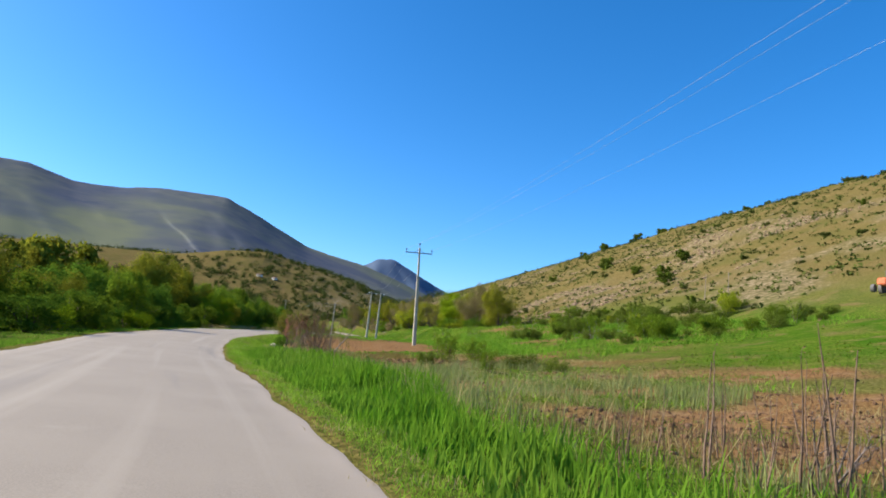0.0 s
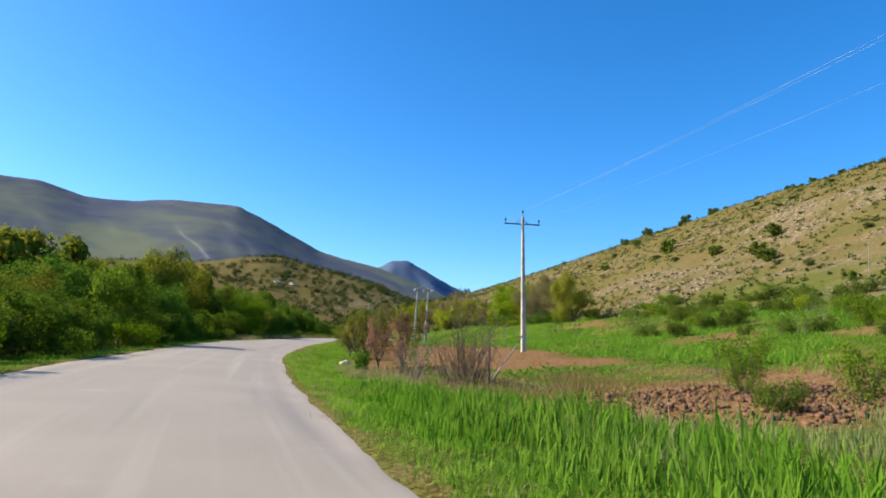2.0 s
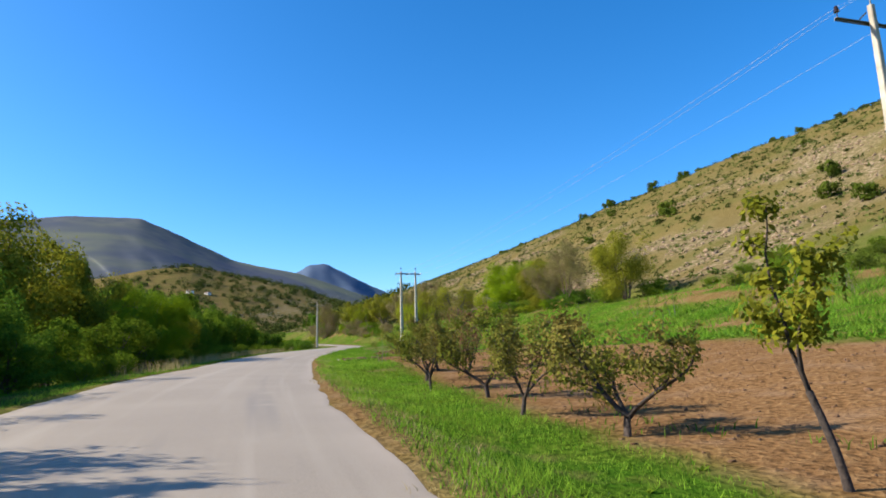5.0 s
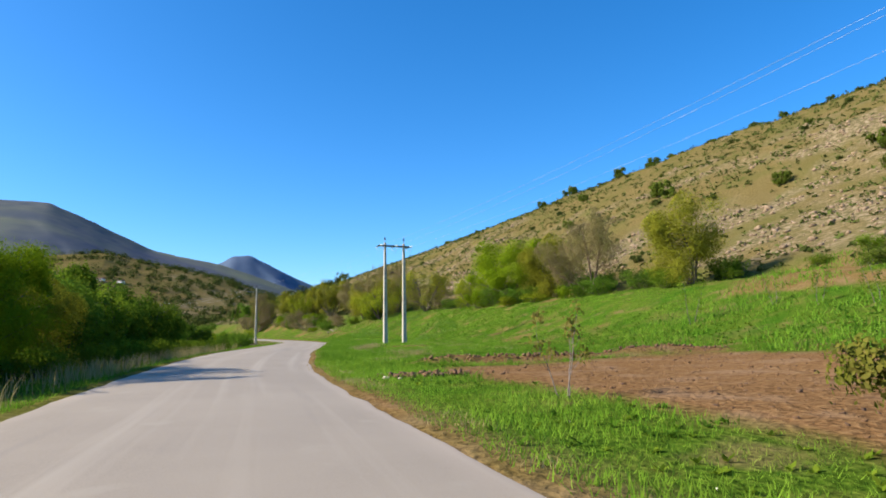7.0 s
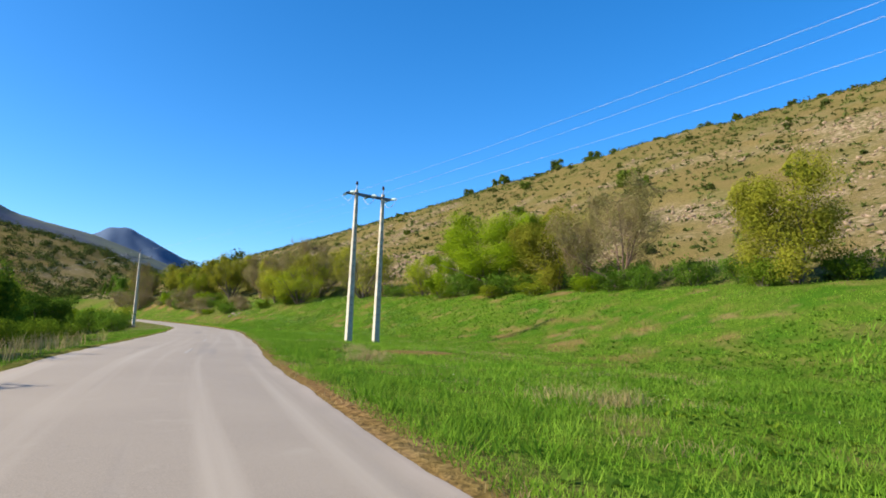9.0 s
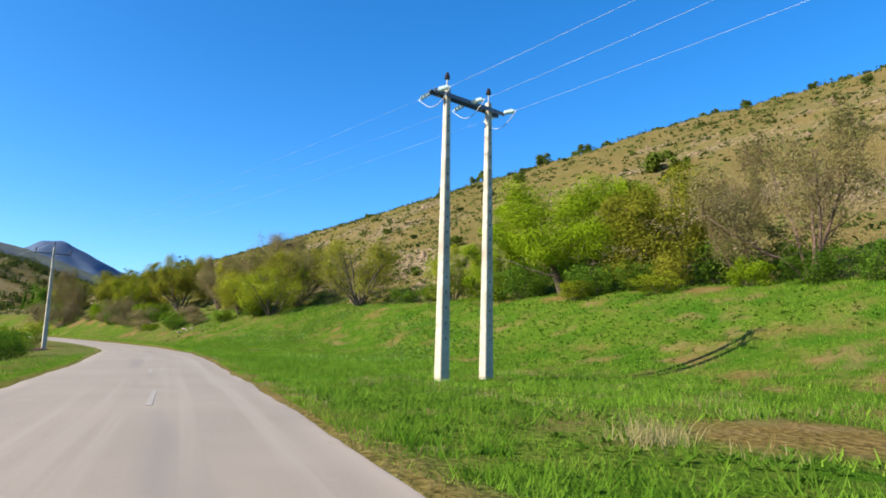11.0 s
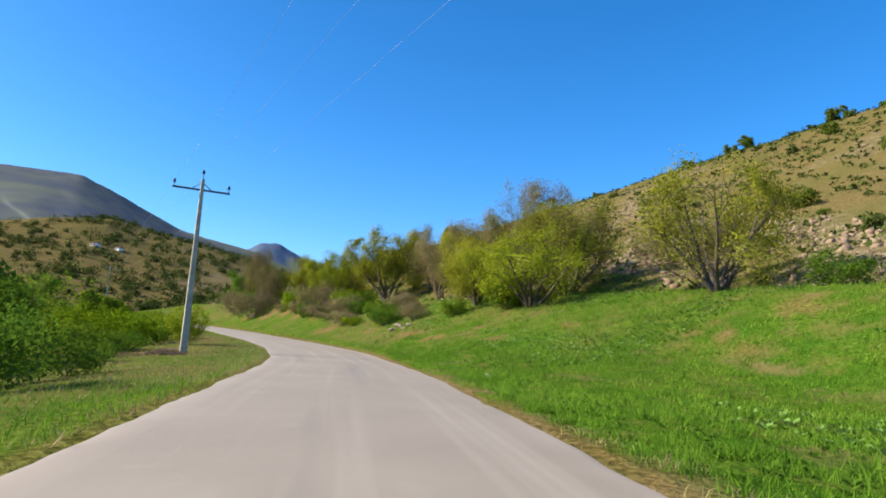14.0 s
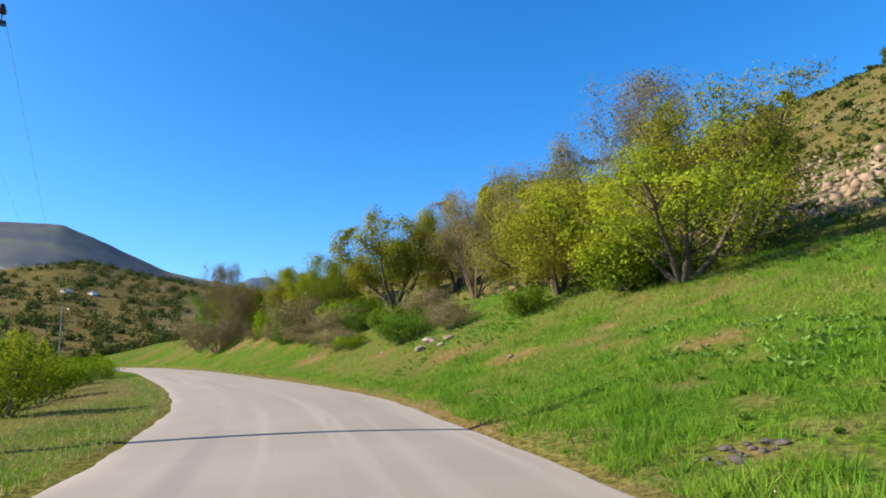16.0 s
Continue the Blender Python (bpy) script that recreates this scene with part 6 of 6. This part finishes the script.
def weeds(n, y0, y1, d0, d1, size, seed):
    """Rosettes of broad pale-green leaves."""
    r = np.random.default_rng(seed)
    y = r.uniform(y0, y1, n * 3)
    x = road_right(y) + r.uniform(d0, d1, n * 3)
    ok = (rough(x, y, 6, 93) > 0.0) & (soil_cover(x, y) < r.uniform(0, 0.7, n * 3))
    x, y = x[ok][:n], y[ok][:n]
    c = on_land(x, y, 0.0)
    V = []
    for k in range(9):
        a = r.uniform(0, 2 * np.pi, len(x))
        s = size * r.uniform(0.5, 1.2, len(x))
        out = np.stack([np.cos(a), np.sin(a), a * 0 + r.uniform(0.25, 0.95, len(x))], -1) * s[:, None]
        sd = np.stack([-np.sin(a), np.cos(a), a * 0], -1) * (s * 0.28)[:, None]
        V.append(np.stack([c, c + out * 0.55 + sd, c + out, c + out * 0.55 - sd], 1))
    V = np.concatenate(V).reshape(-1, 3)
    return V, np.arange(len(V)).reshape(-1, 4)


stuff("slope_herbs", *weeds(1600, 104, 196, 8, 27, 0.12, 11), LEAF_HERB, "rank leafy herbs on the meadow slope", "weeds")
stuff("broadleaf_weeds", *weeds(1600, 150, 215, 4.5, 17, 0.15, 1), LEAF_SAGE, "pale broad-leaved weeds on the green bank", "weeds")
stuff("meadow_herbs", *weeds(3600, 84, 200, 0.8, 24, 0.12, 7), LEAF_HERB, "broad-leaved green herbs among the meadow grass", "weeds")
stuff("slope_weeds", *weeds(2600, 42, 100, 9, 44, 0.17, 9), LEAF_HERB, "rank fresh green weeds over the slope", "weeds")
stuff("field_weeds", *weeds(2200, 5, 110, 1.5, 40, 0.10, 2), LEAF_MID, "dark green leafy weeds on rough ground", "weeds")


y = gen.uniform(60, 420, 30000)
x = hill_foot(y) + gen.uniform(2, 118, 30000)
ok = rough(x, y, 14, 92) > gen.uniform(-0.8, 0.7, 30000)
x, y = x[ok][:9000], y[ok][:9000]
c = on_land(x, y, 0.1)
pts = (c[:, None] + gen.normal(size=(len(x), 9, 3)) * np.array((0.3, 0.3, 0.14)) * gen.uniform(0.5, 1.6, (len(x), 1, 1))).reshape(-1, 3)
stuff("hillside_tussocks", *leaves(gen, pts, 0.25), LEAF_SHRUB, "low dark tussocks scattered over the hillside", "tussocks")


# ---- single stones, marks and small things ----
def stone(x, y, size, mat, label, seed, flat=0.6):
    bm = bmesh.new()
    bmesh.ops.create_icosphere(bm, subdivisions=3, radius=size)
    for v in bm.verts:
        k = noise.noise(v.co / size * 1.3 + Vector((seed, 0, 0))) * 0.35 + noise.noise(v.co / size * 4 + Vector((0, seed, 0))) * 0.1
        v.co *= 1 + k
        v.co.z *= flat
        v.co.x *= 1.25
    me = bpy.data.meshes.new("rock")
    bm.to_mesh(me)
    bm.free()
    me.materials.append(mat)
    ob = new("rock", me)
    ob.matrix_basis = pose(x, y, float(land(x, y)) + size * flat * 0.45, 0, 0, seed * 60)
    return tagged(ob, label, "rock")


stone(0.5, 57.0, 0.27, WHITE_STONE, "pale limestone boulder in the grass", 1.0)
stone(24.1, 170.4, 0.10, WHITE_STONE, "small pale stone in the verge grass", 2.0, 0.9)
stone(2.85, 95.0, 0.09, WHITE_STONE, "small white stone by the tilled earth", 3.0)
stone(3.15, 94.7, 0.06, WHITE_STONE, "small white stone by the tilled earth", 4.0)
for i, (x, y) in enumerate(((32.0, 199.9), (32.8, 200.8), (31.4, 201.0), (32.4, 202.2))):
    stone(x, y, 0.16 + 0.05 * i, STONE, "brown boulder on the road bank", 5.0 + i)
for i, (x, y) in enumerate(((26.2, 178.2), (26.5, 178.0), (26.3, 178.45), (25.9, 178.0), (26.7, 178.3), (25.7, 177.6), (26.05, 177.75), (26.4, 177.7), (25.8, 177.8), (26.15, 178.0), (25.5, 177.9), (26.9, 178.0), (26.6, 177.6), (25.6, 178.3), (26.95, 177.7))):
    stone(25.5 + 0.55 * (x - 26.2), 177.3 + 0.6 * (y - 178.0), 0.035 + 0.015 * (i % 3), DARK_STONE, "dark stone in a little heap by the road", 9.0 + i)


def flat_mark(name, x, y, length, width, turn, mat, label):
    bm = bmesh.new()
    pts = []
    r = random.Random(int(y * 10))
    n = 12
    for k in range(n):
        pts.append((-width / 2 + r.uniform(-0.008, 0.008), -length / 2 + length * k / (n - 1)))
    for k in range(n):
        pts.append((width / 2 + r.uniform(-0.008, 0.008), length / 2 - length * k / (n - 1)))
    top = [bm.verts.new((a, b, 0.004)) for a, b in pts]
    f = bm.faces.new(top)
    ext = bmesh.ops.extrude_face_region(bm, geom=[f])
    bmesh.ops.translate(bm, verts=[v for v in ext["geom"] if isinstance(v, bmesh.types.BMVert)], vec=(0, 0, -0.01))
    bmesh.ops.recalc_face_normals(bm, faces=bm.faces)
    me = bpy.data.meshes.new(name)
    bm.to_mesh(me)
    bm.free()
    me.materials.append(mat)
    ob = new(name, me)
    a = (x - (float(road_left(y)) + float(road_right(y))) / 2) / ((float(road_right(y)) - float(road_left(y))) / 2)
    ob.matrix_basis = pose(x, y, float(road_z(y)) + 0.012 + 0.055 * (1 - a * a), math.degrees(math.atan(float(road_z(y + 1) - road_z(y - 1)) / 2 * math.cos(radians(turn)))), 0, turn)
    return tagged(ob, label, "road marking", kind="structure")


for x, y, length, turn in ((12.0, 143.9, 2.8, -17), (9.3, 134.3, 3.2, -18), (5.8, 123.7, 3.2, -18)):
    flat_mark("centre_dash", x, y, length, 0.10, turn, PAINT, "worn white centre dash on asphalt")
for x, y in ((-0.9, 34.2), (-1.2, 34.4)):
    flat_mark("tar_patch", x, y, 0.22, 0.4, 10, TAR, "small dark tar patch on asphalt")


def nest(x, y, z):
    r = random.Random(3)
    lines = []
    for k in range(90):
        a = r.uniform(0, 6.28)
        p = np.array((math.cos(a) * r.uniform(0.1, 0.3), math.sin(a) * r.uniform(0.1, 0.3), r.uniform(-0.16, 0.16)))
        q = p + np.array((-math.sin(a), math.cos(a), r.uniform(-0.3, 0.3))) * r.uniform(0.2, 0.45)
        lines.append((np.array([p, (p + q) / 2 + np.array((0, 0, 0.02)), q]), [0.012] * 3))
    ob = new("bird_nest", quick_mesh("bird_nest", *tubes(lines, 4), DARK_BARK))
    ob.matrix_basis = pose(x, y, z)
    return tagged(ob, "dark twig nest high in a bare tree", "nest")


def brush_pile(x, y):
    r = random.Random(8)
    lines = []
    for k in range(110):
        a = r.uniform(0, 6.28)
        c = np.array((r.gauss(0, 0.45), r.gauss(0, 0.3), 0.0))
        c[2] = 0.3 * math.exp(-(c[0] ** 2 + c[1] ** 2) * 2) * r.random() + 0.02
        w = np.array((math.cos(a), math.sin(a), r.uniform(-0.25, 0.25))) * r.uniform(0.2, 0.6)
        lines.append((np.array([c - w, c + np.array((0, 0, r.uniform(0, 0.06))), c + w]), [0.014, 0.011, 0.005]))
    ob = new("brush_pile", quick_mesh("brush_pile", *tubes(lines, 4), BROWN_BARK))
    ob.matrix_basis = pose(x, y, float(land(x, y)) - 0.02)
    return tagged(ob, "low pile of dry brown brushwood beside a pole", "brushwood")


brush_pile(14.7, 184.9)
nest(42.0, 195.2, float(land(42.2, 195.4)) + 7.6)


def post(x, y, high, lean):
    bm = bmesh.new()
    bmesh.ops.create_cone(bm, segments=7, cap_ends=True, radius1=0.06, radius2=0.045, depth=high + 0.3, matrix=pose(0, 0, high / 2 - 0.15))
    for v in bm.verts:
        v.co.x += 0.02 * math.sin(v.co.z * 3)
    me = bpy.data.meshes.new("fence_post")
    bm.to_mesh(me)
    bm.free()
    me.materials.append(WOOD)
    ob = new("fence_post", me)
    ob.matrix_basis = pose(x, y, float(land(x, y)), lean, 0, 0)
    return tagged(ob, "weathered wooden post on the slope", "post", "posts on the slope")


post(54.5, 77.5, 3.6, 1)
post(56.6, 75.6, 3.2, -2)


# ---- verge plants and far sheds ----
yl = gen.uniform(88, 132, 2600)
xl = road_left(yl) - 0.6 - 2.6 * gen.uniform(0, 1, 2600) ** 1.4
ok = rough(xl, yl, 3, 87) > -0.1
stuff("verge_reeds", *blades(xl[ok], yl[ok], 0.55, 0.009, 0.35), GRASS_DRY, "brown dry weed stalks along the verge", "straw")
y = gen.uniform(15, 190, 900)
x = road_right(y) + 0.5 + 8 * gen.uniform(0, 1, 900) ** 1.4
ok = (soil_cover(x, y) < 0.3) & (rough(x, y, 5, 85) > 0.05)
c = on_land(x[ok], y[ok], 0.14)
stuff("meadow_flowers", *leaves(gen, c, 0.010), FLOWER, "small pale flowers in the verge grass", "flowers")


def shed(x, y, long, deep, high, turn):
    s = thing("shed", pose(x, y, float(land(x, y)) - 0.15, 0, 0, turn), "small white shed far up the scrubby hillside", "shed", "far sheds")
    bm = bmesh.new()
    box_bm(bm, long, deep, high, pose(0, 0, high / 2))
    part("wall", bm, PLASTER, s)
    bm = bmesh.new()
    v = [bm.verts.new(p) for p in ((-long / 2 - 0.3, -deep / 2 - 0.4, high), (long / 2 + 0.3, -deep / 2 - 0.4, high), (long / 2 + 0.3, deep / 2 + 0.4, high), (-long / 2 - 0.3, deep / 2 + 0.4, high), (-long / 2 - 0.3, 0, high + deep * 0.3), (long / 2 + 0.3, 0, high + deep * 0.3))]
    for q in ((0, 1, 5, 4), (2, 3, 4, 5), (0, 4, 3), (1, 2, 5), (3, 2, 1, 0)):
        bm.faces.new([v[i] for i in q])
    part("roof", bm, ROOF, s, "rusty pitched roof")
    for k in (-0.25, 0.25):
        bm = bmesh.new()
        box_bm(bm, 0.6, 0.12, 0.6, pose(k * long, -deep / 2, high * 0.55))
        part("window", bm, TAR, s)


shed(-17.7, 556, 4.4, 2.8, 1.7, -42)
shed(-6.0, 559, 4.0, 2.8, 1.6, -50)


def tractor(x, y, turn):
    """A small orange tractor far off on the slope."""
    t = thing("tractor", pose(x, y, float(land(x, y)), 0, 0, turn), "small orange tractor parked on the green slope", "tractor")
    bm = bmesh.new()
    box_bm(bm, 1.5, 0.75, 0.6, pose(0.6, 0, 0.95))
    bmesh.ops.bevel(bm, geom=list(bm.edges), offset=0.08, segments=2, affect="EDGES")
    part("bonnet", bm, ORANGE, t)
    for s in (-1, 1):
        bm = bmesh.new()
        box_bm(bm, 0.9, 0.3, 0.1, pose(-0.6, s * 0.7, 1.25))
        part("mudguard", bm, ORANGE, t)
        for wx, r in ((-0.6, 0.6), (1.1, 0.36)):
            bm = bmesh.new()
            bmesh.ops.create_cone(bm, segments=18, cap_ends=True, radius1=r, radius2=r, depth=0.28, matrix=pose(wx, s * 0.72, r, 90, 0, 0))
            part("wheel", bm, TAR, t)
    bm = bmesh.new()
    box_bm(bm, 0.45, 0.45, 0.1, pose(-0.55, 0, 1.15))
    box_bm(bm, 0.08, 0.45, 0.45, pose(-0.78, 0, 1.4))
    part("seat", bm, TAR, t)
    bm = bmesh.new()
    bmesh.ops.create_cone(bm, segments=8, cap_ends=True, radius1=0.04, radius2=0.04, depth=0.7, matrix=pose(0.9, 0.2, 1.6))
    part("exhaust_pipe", bm, STEEL, t)


tractor(52.3, 48.2, 200)

y = gen.uniform(5, 48, 16000)
x = road_right(y) + gen.uniform(3.2, 17, 16000)
ok = (rough(x, y, 1.6, 83) > gen.uniform(-0.5, 0.5, 16000)) & (soil_cover(x, y) < 0.7)
stuff("field_litter", *blades(x[ok], y[ok], 0.13, 0.012, 2.6), GRASS_DRY, "flattened dry stalks on rough brown ground", "straw")
y = gen.uniform(6, 48, 9000)
x = road_right(y) + gen.uniform(3.2, 20, 9000)
ok = (rough(x, y, 2.2, 81) > gen.uniform(-0.1, 0.7, 9000)) & (soil_cover(x, y) < 0.7)
stuff("rough_weeds", *blades(x[ok], y[ok], 0.22, 0.02, 0.9), GRASS_LUSH, "green weeds tufting rough brown ground", "weeds")
y = gen.uniform(42, 76, 2600)
x = road_right(y) + gen.uniform(0.4, 6.5, 2600)
ok = rough(x, y, 1.1, 79) > 0.1
stuff("orchard_weeds", *blades(x[ok], y[ok], 0.17, 0.012, 0.8), GRASS_TALL, "rank green grass under the fruit trees", "grass")
y = gen.uniform(164, 216, 9000)
x = hill_foot(y) + gen.uniform(0.5, 30, 9000)
ok = stony_cover(x, y) > gen.uniform(0.3, 1.0, 9000)
x, y = x[ok][:2600], y[ok][:2600]
stuff("talus", *rocks(on_land(x, y, 0.03), 0.05 + 0.34 * gen.uniform(0, 1, len(x)) ** 4, 0.85), PALE_ROCK, "tumbled pale brown rocks at the hill foot", "rocks")
y = gen.uniform(-4, 62, 26000)
x = road_right(y) + 0.1 + 1.7 * gen.uniform(0, 1, 26000)
ok = rough(x, y, 0.8, 77) > gen.uniform(-0.6, 0.5, 26000)
stuff("edge_grass", *blades(x[ok], y[ok], 0.1, 0.008, 0.9, False), GRASS_SHORT, "short trodden grass at the road edge", "grass")
y = gen.uniform(40, 112, 40000)
x = road_right(y) + gen.uniform(18, 46, 40000)
ok = (x < 47) & (rough(x, y, 3.0, 75) > gen.uniform(-0.3, 0.6, 40000))
stuff("slope_herbs", *blades(x[ok], y[ok], 0.42, 0.035, 0.7, False), GRASS_LUSH, "tall dark herbs on the rank green slope", "weeds")
x, y = meadow(110000, 108, 205, 5, 30, 0.3, 1.0)
ok = (rough(x, y, 0.9, 71, 2) > -0.25 + 0.5 * gen.uniform(0, 1, len(x))) & (x < hill_foot(y))
stuff("slope_tufts", *blades(x[ok], y[ok], 0.17, 0.015, 0.8, False), GRASS_SHORT, "lush tufts on the green slope", "grass")
y = gen.uniform(39, 55, 6500)
x = road_right(y) + gen.uniform(2.4, 8.5, 6500)
ok = rough(x, y, 1.3, 69) > gen.uniform(-0.6, 0.4, 6500)
stuff("dry_weeds", *blades(x[ok], y[ok], 0.24, 0.012, 1.4), GRASS_DRY, "tangled brown dead weeds beside the orchard", "straw")
stuff("meadow_straw", *tufts(70, 104, 140, 3, 13, 12, 60, 0.3, 0.17), GRASS_DRY, "yellowed grass tufts in the meadow", "straw")
yl = gen.uniform(158, 215, 7000)
xl = road_left(yl) - 0.15 - 3.6 * gen.uniform(0, 1, 7000) ** 1.5
ok = rough(xl, yl, 2, 67) > gen.uniform(-0.8, 0.6, 7000)
stuff("spur_straw", *blades(xl[ok], yl[ok], 0.13, 0.010, 1.0, False), GRASS_DRY, "yellowed grass along the verge", "straw")
